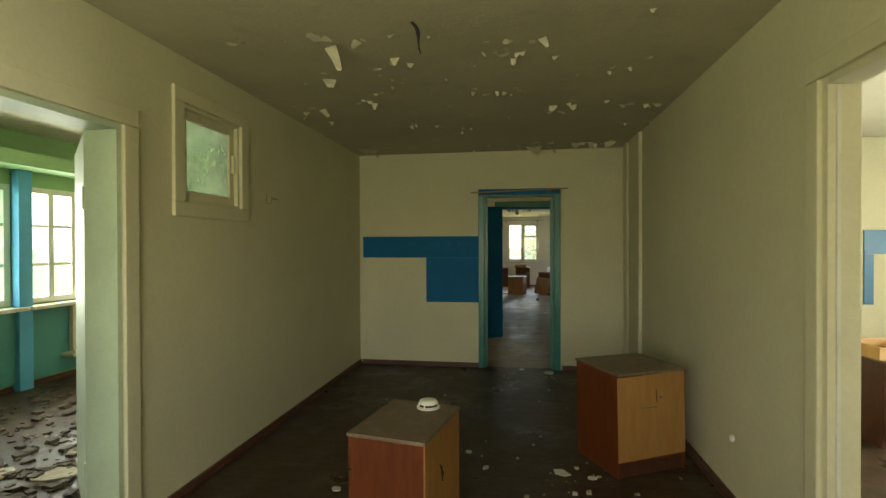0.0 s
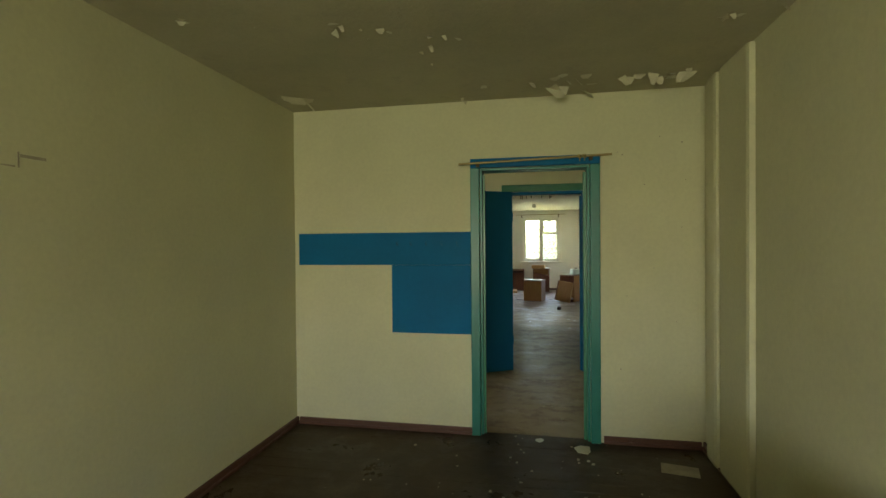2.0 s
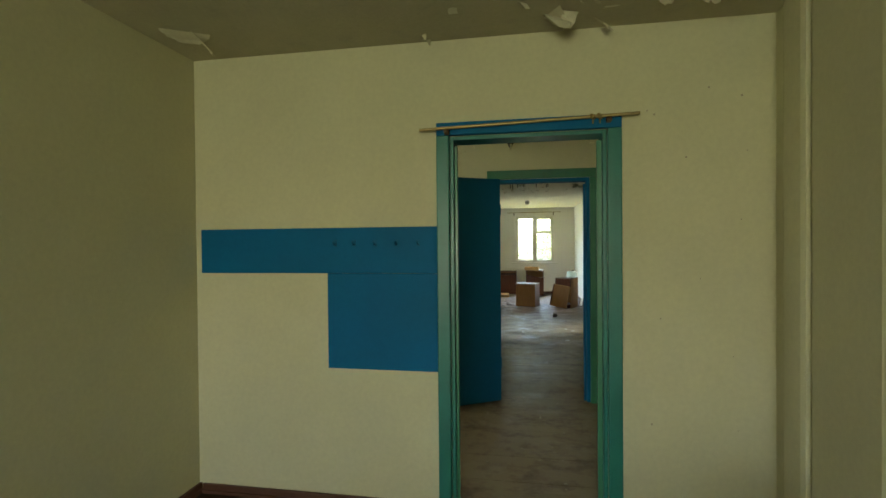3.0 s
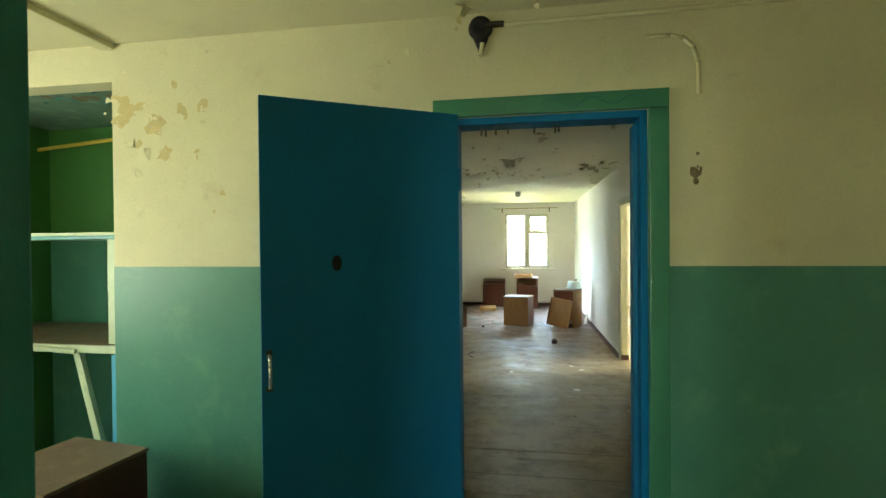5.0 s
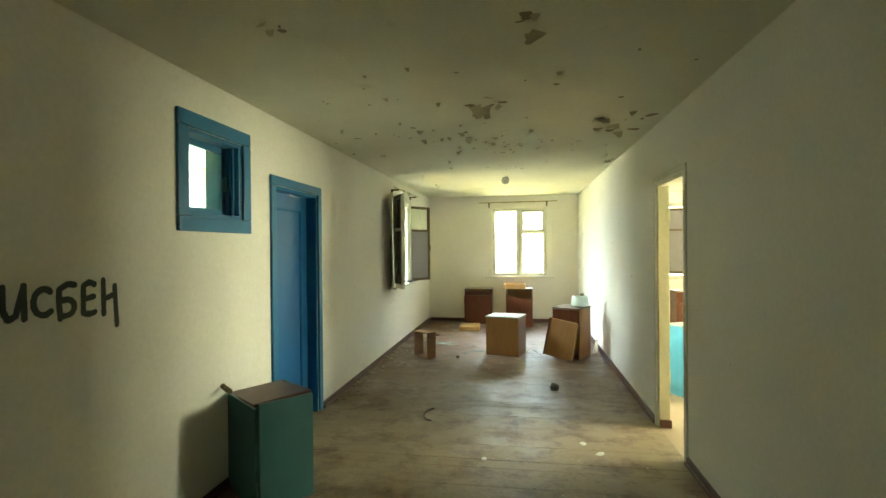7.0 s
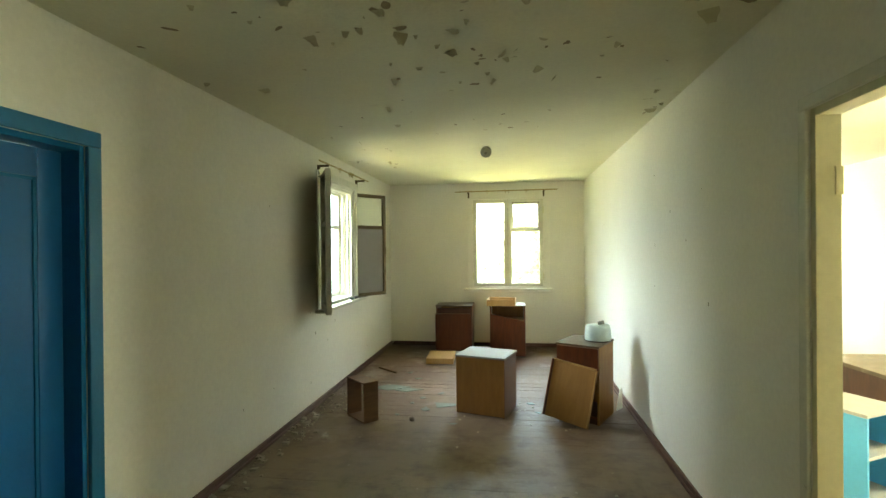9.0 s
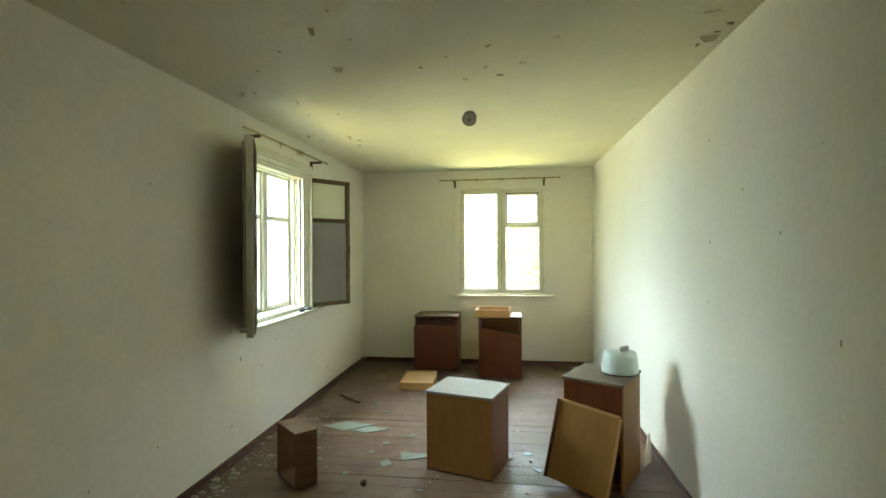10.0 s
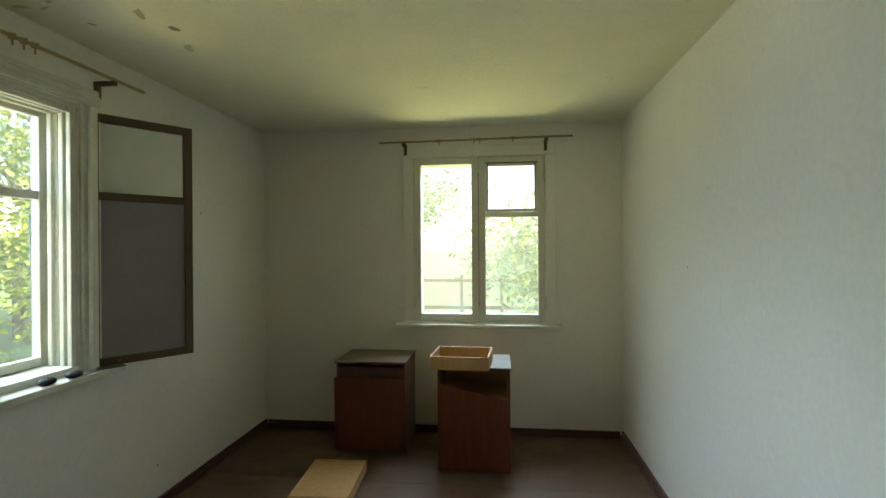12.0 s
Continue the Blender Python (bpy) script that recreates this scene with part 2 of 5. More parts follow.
M = {
    "wall_a": paint("limewash_cream", (0.63, 0.60, 0.405), 0.85, 0.10, 1.1, 40, 0.08, (0.5, 0.47, 0.36), (0.66, 0.85)),
    "wall_b": paint("limewash_white", (0.83, 0.80, 0.73), 0.85, 0.07, 0.9, 40, 0.07, (0.62, 0.61, 0.52), (0.68, 0.9)),
    "wall_c": paint("limewash_yellow", (0.72, 0.68, 0.45), 0.8, 0.12, 1.4, 90, 0.2, (0.55, 0.48, 0.27), (0.6, 0.8)),
    "dado": paint("green_oil_paint", (0.072, 0.255, 0.185), 0.38, 0.18, 1.7, 40, 0.12, (0.13, 0.32, 0.2), (0.55, 0.8)),
    "niche_green": paint("bright_green_paint", (0.06, 0.22, 0.05), 0.5, 0.2, 2.0, 40, 0.15),
    "room_green": paint("leaf_green_paint", (0.25, 0.45, 0.2), 0.5, 0.15, 1.5, 40, 0.15),
    "niche_grey": paint("grey_green_ceiling_paint", (0.16, 0.27, 0.22), 0.6, 0.2, 3.0, 40, 0.2, (0.26, 0.36, 0.28), (0.5, 0.65)),
    "room_teal": paint("sea_green_paint", (0.06, 0.27, 0.27), 0.45, 0.15, 1.5, 40, 0.15),
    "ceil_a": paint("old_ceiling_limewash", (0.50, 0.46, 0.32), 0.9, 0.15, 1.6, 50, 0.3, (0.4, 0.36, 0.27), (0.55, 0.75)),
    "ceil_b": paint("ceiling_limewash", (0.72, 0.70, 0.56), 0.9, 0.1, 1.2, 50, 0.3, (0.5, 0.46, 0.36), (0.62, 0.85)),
    "flake": paint("loose_paint_flake", (0.64, 0.60, 0.44), 0.8, 0.15, 6, 60, 0.2),
    "bare": paint("bare_ceiling_patch", (0.27, 0.21, 0.13), 0.9, 0.25, 9, 60, 0.3),
    "floor": paint("brown_floor_paint", (0.054, 0.033, 0.019), 0.45, 0.3, 1.8, 30, 0.12, (0.085, 0.06, 0.036), (0.48, 0.7), (0.25, 3, 3), 0.06, spec=0.25, shine=0.26),
    "floor_dusty": paint("dusty_floor_paint", (0.13, 0.070, 0.047), 0.5, 0.3, 1.5, 30, 0.2, (0.265, 0.205, 0.128), (0.31, 0.53), (0.25, 3, 3), 0.05, spec=0.28, fade=(11.0, 13.5), shine=0.28),
    # the far room's sunlight is put into this paler floor colour
    "floor_far": paint("floor_paint_with_sunlight", (0.34, 0.24, 0.15), 0.45, 0.2, 2, 30, 0.12, (0.3, 0.26, 0.2), (0.5, 0.7), (14, 1.5, 10)),
    "skirting": paint("brown_skirting_paint", (0.11, 0.045, 0.03), 0.45, 0.25, 4, 40, 0.15, (0.3, 0.26, 0.2), (0.66, 0.8)),
    "teal_trim": paint("teal_trim_paint", (0.014, 0.175, 0.145), 0.35, 0.2, 4, 50, 0.12, (0.02, 0.14, 0.12), (0.6, 0.7)),
    "green_trim": paint("green_trim_paint", (0.04, 0.20, 0.115), 0.35, 0.2, 4, 50, 0.12, (0.03, 0.14, 0.2), (0.66, 0.72)),
    "leaf_blue": paint("dark_blue_door_paint", (0.001, 0.125, 0.275), 0.55, 0.14, 1.5, 45, 0.12, spec=0.25),
    "blue": paint("blue_oil_paint", (0.001, 0.125, 0.29), 0.6, 0.15, 2.5, 45, 0.12, spec=0.15),
    "blue_trim": paint("sky_blue_trim_paint", (0.012, 0.15, 0.30), 0.4, 0.18, 3, 45, 0.12),
    "blue_gloss": paint("glossy_blue_door_paint", (0.004, 0.115, 0.31), 0.36, 0.1, 0.5, 40, 0.1),
    "brown_ply": veneer("stained_brown_plywood", (0.21, 0.105, 0.045), (0.12, 0.055, 0.024), 0.5),
    "frosted": paint("frosted_pale_glass", (0.66, 0.76, 0.71), 0.35, 0.1, 8, 60, 0.05),
    "old_yellow": paint("bared_ochre_plaster", (0.62, 0.52, 0.25), 0.85, 0.2, 6, 60, 0.3, (0.74, 0.70, 0.48), (0.55, 0.6)),
    "pale_blue": paint("pale_blue_facade_paint", (0.42, 0.62, 0.80), 0.7, 0.1, 2, 40, 0.15),
    "shelf_blue": paint("bright_blue_paint", (0.08, 0.38, 0.62), 0.45, 0.1, 3, 40, 0.12),
    "mint": paint("mint_jamb_paint", (0.50, 0.60, 0.42), 0.45, 0.15, 3, 45, 0.15, (0.25, 0.3, 0.2), (0.7, 0.76)),
    "cream_trim": paint("cream_trim_paint", (0.66, 0.62, 0.43), 0.45, 0.12, 3, 45, 0.12, (0.35, 0.3, 0.18), (0.7, 0.76)),
    "white_trim": paint("weathered_white_paint", (0.70, 0.68, 0.58), 0.5, 0.14, 5, 45, 0.2, (0.3, 0.26, 0.18), (0.66, 0.74)),
    "old_wood": paint("bare_weathered_wood", (0.105, 0.066, 0.028), 0.7, 0.3, 5, 40, 0.25, (0.42, 0.38, 0.29), (0.66, 0.74)),
    "teal_box": paint("teal_cabinet_paint", (0.06, 0.18, 0.175), 0.45, 0.2, 3, 45, 0.12),
    "red_wood": veneer("red_brown_varnish", (0.155, 0.039, 0.012), (0.085, 0.019, 0.006), 0.3),
    "dark_wood": veneer("dark_walnut_varnish", (0.10, 0.035, 0.02), (0.05, 0.02, 0.012), 0.35),
    "ply": veneer("yellow_plywood", (0.38, 0.19, 0.055), (0.29, 0.135, 0.036), 0.55, (3, 3, 0.6), 7, (0.3, 0.18, 0.08)),
    "pine": veneer("pale_pine_board", (0.52, 0.31, 0.115), (0.42, 0.23, 0.08), 0.55),
    "dusty_top": paint("dusty_varnished_top", (0.15, 0.105, 0.065), 0.42, 0.2, 5, 50, 0.1, (0.21, 0.165, 0.115), (0.5, 0.7)),
    "dust_white": paint("dusty_grey_top", (0.37, 0.35, 0.315), 0.6, 0.15, 5, 50, 0.1),
    "fibre": paint("grey_fibreboard", (0.27, 0.25, 0.255), 0.75, 0.1, 2, 60, 0.15),
    "white_plastic": plain("yellowed_white_plastic", (0.72, 0.70, 0.62), 0.4, 0, 30, 0.1),
    "black": plain("matt_black", (0.012, 0.012, 0.012), 0.7),
    "dark_iron": plain("dark_iron", (0.06, 0.05, 0.04), 0.5, 0.7),
    "steel": plain("worn_steel_handle", (0.55, 0.55, 0.53), 0.3, 0.9),
    "brass": plain("tarnished_brass_tube", (0.42, 0.32, 0.14), 0.4, 0.7),
    "wire": plain("yellow_pipe_paint", (0.65, 0.48, 0.08), 0.5),
    "ink": plain("dark_green_spray_paint", (0.006, 0.02, 0.012), 0.6),
    "rubble": paint("plaster_crumb", (0.40, 0.35, 0.27), 0.9, 0.3, 12, 60, 0.3),
    "rock": paint("dark_brick_lump", (0.10, 0.08, 0.06), 0.9, 0.3, 12, 60, 0.4),
    "shard": plain("dusty_glass_shard", (0.30, 0.345, 0.31), 0.12, 0, 20, 0.2),
    "paper": plain("torn_white_paper", (0.7, 0.68, 0.6), 0.8),
    "bark": paint("grey_bark", (0.16, 0.13, 0.10), 0.9, 0.3, 6, 40, 0.5),
    "grass": paint("meadow_grass", (0.10, 0.15, 0.04), 0.9, 0.3, 0.6, 20, 0.5, (0.2, 0.2, 0.09), (0.5, 0.7)),
    "glass": glass_mat("dusty_window_glass"),
    # film is dust plus the glare haze that whitens the end window
    "glass_dust_haze": glass_mat("dust_and_haze_window_glass", dusty=0.14),
    "dull_grey": paint("dull_grey_enamel", (0.33, 0.32, 0.28), 0.4, 0.2, 20, 60, 0.1),
    "brown_board": paint("brown_hardboard", (0.055, 0.026, 0.014), 0.6, 0.25, 3, 50, 0.15, (0.12, 0.07, 0.045), (0.66, 0.74), (1, 1, 0.1), spec=0.2),
    "glass_dirty": glass_mat("grimy_window_glass", (0.7, 0.82, 0.7), 0, 0.5),
    "glass_green": glass_mat("green_tinted_grimy_glass", (0.46, 0.60, 0.47), 0, 0.4),
}

# ---- the large structure ----
XA0, XA1, YA0, YA1, ZA = -1.6, 1.487, -2.6, 4.595, 2.53
XC0, XC1, YC0, YC1, ZC = -3.12, 2.2, 4.70, 6.58, 2.50
XB0, XB1, YB0, YB1, ZB = -1.34, 1.55, 6.70, 16.225, 2.435


def wall(name, axis, near, far, u0, u1, z0, z1, holes, material, label, bm=None):
    """A wall between two planes of the axis, with openings (u0, u1, z0, z1) right through it."""
    us = sorted({u0, u1, *[h[0] for h in holes], *[h[1] for h in holes]})
    zs = sorted({z0, z1, *[h[2] for h in holes], *[h[3] for h in holes]})
    us, zs = [u for u in us if u0 <= u <= u1], [z for z in zs if z0 <= z <= z1]

    def solid(i, j):
        if not (0 <= i < len(us) - 1 and 0 <= j < len(zs) - 1):
            return False
        u, z = (us[i] + us[i + 1]) / 2, (zs[j] + zs[j + 1]) / 2
        return not any(h[0] < u < h[1] and h[2] < z < h[3] for h in holes)

    def at(u, d, z):
        return (d, u, z) if axis == "x" else (u, d, z)

    bm = bmesh.new()
    for i in range(len(us) - 1):
        for j in range(len(zs) - 1):
            if not solid(i, j):
                continue
            a, b, c, d = us[i], us[i + 1], zs[j], zs[j + 1]
            quads = [[(a, near, c), (b, near, c), (b, near, d), (a, near, d)], [(a, far, c), (a, far, d), (b, far, d), (b, far, c)]]
            for di, dj, q in ((-1, 0, [(a, near, c), (a, near, d), (a, far, d), (a, far, c)]), (1, 0, [(b, near, c), (b, far, c), (b, far, d), (b, near, d)]),
                              (0, -1, [(a, near, c), (a, far, c), (b, far, c), (b, near, c)]), (0, 1, [(a, near, d), (b, near, d), (b, far, d), (a, far, d)])):
                if not solid(i + di, j + dj):
                    quads.append(q)
            for q in quads:
                bm.faces.new([bm.verts.new(at(*p)) for p in q])
    bmesh.ops.remove_doubles(bm, verts=bm.verts, dist=1e-5)
    return setting(name, bm, material, label, "wall")


D1, D2 = (-0.085, 0.715, -0.12, 2.018), (0.02, 0.86, -0.12, 2.035)
DOOR_L, DOOR_R = (0.14, 0.988, -0.12, 2.03), (0.13, 0.982, -0.12, 2.075)
VENT = (1.42, 2.0, 1.69, 2.26)
SMALL = (9.07, 9.60, 1.645, 2.135)
BLUE_DOOR = (10.03, 10.79, -0.12, 1.93)
LEFT_WIN = (13.40, 14.45, 0.90, 2.16)
END_WIN = (-0.07, 0.965, 0.885, 2.19)
RIGHT_DOOR = (10.15, 10.82, -0.12, 1.96)

wall("wall_a_west", "x", XA0, -1.78, YA0 - 0.15, YA1, -0.1, ZA, [DOOR_L, VENT], M["wall_a"], "cream limewashed plaster wall of the first room")
wall("wall_a_east", "x", XA1, 1.60, YA0 - 0.15, YA1, -0.1, ZA, [DOOR_R], M["wall_a"], "cream limewashed plaster wall with an open doorway")
wall("wall_a_south", "y", YA0, YA0 - 0.15, -5.0, 5.6, -0.1, 2.75, [(-1.5, 0.8, 0.85, 2.15)], M["wall_a"], "plain cream plaster wall closing the first room")
wall("wall_a_north", "y", YA1, YC0 - 0.003, -4.8, 5.6, -0.1, 2.75, [D1], M["wall_a"], "cream plaster wall with a teal-framed doorway")
wall("wall_hall_south", "y", YC0, YC0 + 0.012, XC0, XC1, -0.1, ZC, [(D1[0], D1[1], -0.12, 2.018)], M["wall_c"], "yellowed plaster face of the hall wall")
wall("wall_hall_west", "x", XC0, XC0 - 0.15, YC0, YC1, -0.1, ZC, [(4.75, 5.95, 0.8, 2.1)], M["wall_c"], "yellowed plaster wall with a window opening")
wall("wall_hall_east", "x", XC1, XC1 + 0.15, YC0, YB0, -0.1, ZC, [], M["wall_c"], "yellowed plaster wall closing the hall")
wall("wall_hall_north", "y", YC1, YB0, -1.72, XC1, 1.37, 2.75, [D2], M["wall_c"], "yellowed peeling plaster above the green dado")
wall("wall_hall_dado", "y", YC1 - 0.003, YB0, -1.72, XC1, -0.1, 1.37, [D2], M["dado"], "lower hall wall in glossy green oil paint")
wall("wall_b_south", "y", YB0, YB0 + 0.012, XB0, XB1, -0.1, ZB, [D2], M["wall_b"], "white plaster wall beside the blue door frame")
wall("wall_b_west", "x", XB0, -1.58, YB0, YB1 + 0.35, -0.1, ZB, [SMALL, BLUE_DOOR, LEFT_WIN], M["wall_b"], "white limewashed wall with window and blue door")
wall("wall_b_east", "x", XB1, 1.63, YB0, YB1, -0.1, ZB, [RIGHT_DOOR], M["wall_b"], "white limewashed wall with an open doorway")
wall("wall_b_north", "y", YB1, YB1 + 0.35, XB0, 4.9, -0.1, 2.75, [END_WIN, (3.0, 4.1, 0.9, 2.15)], M["wall_b"], "white limewashed end wall with a window")
wall("wall_left_room_west", "x", -4.65, -4.8, YA0 - 0.15, YA1, -0.1, 2.75, [(1.2, 2.96, 0.85, 2.05), (3.12, 4.2, 0.85, 2.05)], M["room_green"], "green painted wall with tall windows")
wall("wall_right_room_east", "x", 5.35, 5.5, YA0 - 0.15, YA1, -0.1, 2.75, [(0.8, 2.4, 0.85, 2.15)], M["wall_b"], "white plaster wall with a window")
wall("wall_far_room_east", "x", 4.6, 4.8, YC0, YB1, -0.1, 2.75, [(10.3, 12.1, 0.85, 2.15)], M["wall_b"], "white plaster wall of the sunlit room")
wall("wall_far_room_south", "y", 7.5, 7.35, 1.63, 4.8, -0.1, 2.75, [], M["wall_b"], "plain white plaster wall of the sunlit room")
wall("wall_side_room_west", "x", -3.6, -3.78, 7.62, 12.6, -0.1, 2.75, [], M["wall_b"], "plain white plaster wall of the side room")
wall("wall_side_room_north", "y", 12.4, 12.6, -3.6, -1.58, -0.1, 2.75, [(-3.58, -1.8, 0.9, 2.45)], M["wall_c"], "plaster wall of the side room with an added window opening")
wall("niche_back", "y", 7.5, 7.62, -3.78, -1.58, 1.53, 2.75, [], M["niche_green"], "bright green painted back wall of the shelf niche")
wall("niche_back_lower", "y", 7.497, 7.62, -3.78, -1.58, -0.1, 1.53, [], M["dado"], "sea green painted lower back wall of the niche")
wall("niche_west", "x", XC0, XC0 - 0.15, YC1, 7.62, -0.1, ZC, [], M["niche_green"], "green painted west wall of the shelf niche")
wall("niche_side", "x", -1.72, -1.583, YB0, 7.5, -0.1, ZC, [], M["dado"], "green painted side wall of the shelf niche")
setting("niche_header", boxes((XC0, -1.72, YC1, YC1 + 0.12, 2.31, ZC)), M["wall_c"], "plaster header above the shelf niche", "wall")
setting("niche_ceiling", boxes((XC0, -1.72, YC1 + 0.12, 7.5, 2.34, 2.42)), M["niche_grey"], "grey-green peeling ceiling of the niche", "ceiling")

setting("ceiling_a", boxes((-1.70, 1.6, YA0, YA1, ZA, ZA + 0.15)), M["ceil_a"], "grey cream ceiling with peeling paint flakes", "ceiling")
setting("ceiling_hall", boxes((XC0, XC1, YC0, YC1 + 0.06, ZC, ZC + 0.15)), M["wall_c"], "yellowed peeling hall ceiling", "ceiling")
setting("ceiling_b", boxes((-1.46, 1.6, YB0, YB1, ZB, ZB + 0.15)), M["ceil_b"], "white ceiling with stains and loose paint", "ceiling")
setting("ceiling_left_room", boxes((-4.8, -1.70, YA0, YA1, 2.6, 2.7)), M["ceil_b"], "pale boarded ceiling of the green room", "ceiling")
setting("ceiling_right_room", boxes((1.6, 5.5, YA0, YA1, 2.55, 2.7)), M["ceil_b"], "white ceiling of the neighbouring room", "ceiling")
setting("ceiling_far_room", boxes((1.6, 4.8, YC0, YB1, 2.45, 2.6)), M["ceil_b"], "white ceiling of the sunlit room", "ceiling")
setting("ceiling_side_room", boxes((-3.8, -1.46, 7.5, 12.6, 2.5, 2.6)), M["ceil_b"], "white ceiling of the side room", "ceiling")
setting("roof", boxes((-5.1, 5.8, YA0 - 0.4, 4.75, 2.78, 2.95), (-3.95, 5.1, 4.75, 12.7, 2.78, 2.95), (-1.75, 5.1, 12.7, YB1 + 0.55, 2.78, 2.95)), M["bark"], "plain roof slab over the building", "roof")

setting("floor_base", boxes((-4.8, 5.5, YA0 - 0.15, YB1 + 0.3, -0.3, -0.03)), M["skirting"], "dark floor base under the boards", "floor")
setting("floor_left_room", boxes((-4.65, XA0, YA0, YA1, -0.03, -0.001)), M["floor"], "dirty brown boarded floor of the green room", "floor")
setting("floor_right_room", boxes((XA1, 5.35, YA0, YA1, -0.03, -0.001)), M["floor"], "brown boarded floor of the neighbouring room", "floor")
setting("floor_far_room", boxes((XB1, 4.6, 7.5, YB1, -0.03, -0.001)), M["floor_far"], "brown floor of the sunlit room, sunlight put into its colour", "floor")
setting("floor_side_room", boxes((-3.6, -1.46, 7.62, 12.4, -0.03, -0.001)), M["floor"], "brown floor of the side room", "floor")


def skirting(runs):
    """Skirting boards: (axis, plane, into the room, from, to)."""
    for axis, d, s, a, b in runs:
        d0, d1 = sorted((d, d + 0.018 * s))
        t0, t1 = sorted((d, d + 0.03 * s))
        bm = boxes((d0, d1, a, b, 0, 0.052), (t0, t1, a, b, 0, 0.02), bevel=0.004) if axis == "x" else boxes((a, b, d0, d1, 0, 0.052), (a, b, t0, t1, 0, 0.02), bevel=0.004)
        setting("baseboard", bm, M["skirting"], "brown painted wooden skirting board", "baseboard")


skirting([("x", XA0, 1, YA0, 0.05), ("x", XA0, 1, 1.08, YA1), ("x", XA1, -1, YA0, 0.05), ("x", XA1, -1, 1.07, YA1), ("y", YA1, -1, XA0 + 0.03, -0.147), ("y", YA1, -1, 0.805, XA1 - 0.03),
          ("y", YC1, -1, 0.93, XC1), ("y", YC1, -1, -1.72, -0.066),
          ("x", XB0, 1, YB0, 9.95), ("x", XB0, 1, 10.87, YB1), ("x", XB1, -1, YB0, 10.10), ("x", XB1, -1, 10.87, YB1), ("y", YB1, -1, XB0 + 0.03, XB1 - 0.03),
          ("x", 4.6, -1, 7.5, YB1), ("y", YA1, -1, 1.66, 5.35), ("x", -4.65, 1, -1, 4.5)])


def casing(name, axis, plane, s, u0, u1, top, width, thick, material, label, sill=None):
    """A door or window surround on a wall: two uprights and a head; with sill also a lower rail."""
    p0, p1 = sorted((plane, plane + thick * s))
    z0 = 0 if sill is None else sill

    def b(a, c, z, w):
        return boxes((p0, p1, a, c, z, w), bevel=0.006) if axis == "x" else boxes((a, c, p0, p1, z, w), bevel=0.006)

    ob = thing(name, Matrix(), label, "door frame" if sill is None else "window frame", kind="structure")
    part("upright", b(u0 - width, u0, z0, top), material, ob)
    part("upright", b(u1, u1 + width, z0, top), material, ob)
    part("head", b(u0 - width, u1 + width, top + 0.001, top + width), material, ob)
    if sill is not None:
        part("lower_rail", b(u0 - width, u1 + width, sill - width, sill - 0.001), material, ob)
    return ob


def lining(ob, axis, p0, p1, u0, u1, z0, z1, material, thick=0.02, bottom=False):
    """Boards that line an opening."""
    def b(a, c, z, w):
        return boxes((p0, p1, a, c, z, w), bevel=0.003) if axis == "x" else boxes((a, c, p0, p1, z, w), bevel=0.003)

    part("jamb", b(u0, u0 + thick, z0, z1), material, ob)
    part("jamb", b(u1 - thick, u1, z0, z1), material, ob)
    part("head_lining", b(u0 + thick, u1 - thick, z1 - thick, z1), material, ob)
    if bottom:
        part("bottom_lining", b(u0 + thick, u1 - thick, z0, z0 + thick), material, ob)


# doorway from the first room to the hall
f = casing("door_1", "y", YA1, -1, D1[0], D1[1], 2.018, 0.068, 0.035, M["teal_trim"], "teal painted wooden door frame")
[o for o in f.children if o.name.startswith("head")][0].data.materials[0] = M["blue"]
lining(f, "y", YA1 + 0.001, YC0 + 0.04, *D1[:2], 0, 2.018, M["teal_trim"])
part("stop", boxes((D1[1] - 0.045, D1[1] - 0.021, 4.625, 4.65, 0, 1.97), (D1[0] + 0.021, D1[0] + 0.035, 4.625, 4.65, 0, 1.97)), M["green_trim"], f)
casing("door_1_hall_side", "y", YC0 + 0.012, 1, D1[0], D1[1], 2.018, 0.07, 0.02, M["green_trim"], "green painted door frame on the hall side")
# doorway from the hall to the long room
f = casing("door_2", "y", YC1, -1, D2[0], D2[1], 2.035, 0.08, 0.03, M["green_trim"], "green painted wooden door frame with drips")
[o for o in f.children if o.name.startswith("upright")][0].data.materials[0] = M["leaf_blue"]
lining(f, "y", YC1 + 0.001, YB0 + 0.01, *D2[:2], 0, 2.035, M["blue"], 0.03)
part("stop", boxes((D2[1] - 0.05, D2[1] - 0.031, 6.63, 6.69, 0, 1.98)), M["leaf_blue"], f)
# side doorways of the first room
f = casing("door_3", "x", XA0, 1, DOOR_L[0], DOOR_L[1], 2.03, 0.09, 0.02, M["wall_a"], "cream painted door frame to the green room")
lining(f, "x", -1.78, XA0 - 0.001, *DOOR_L[:2], 0, 2.03, M["mint"], 0.03)
f = casing("door_4", "x", XA1, -1, DOOR_R[0], DOOR_R[1], 2.075, 0.085, 0.02, M["wall_a"], "cream painted door frame to the neighbouring room")
lining(f, "x", XA1 + 0.001, 1.605, *DOOR_R[:2], 0, 2.075, M["cream_trim"], 0.03)
part("stop", boxes((1.515, 1.528, DOOR_R[1] - 0.042, DOOR_R[1] - 0.031, 0, 2.04)), M["white_trim"], f)
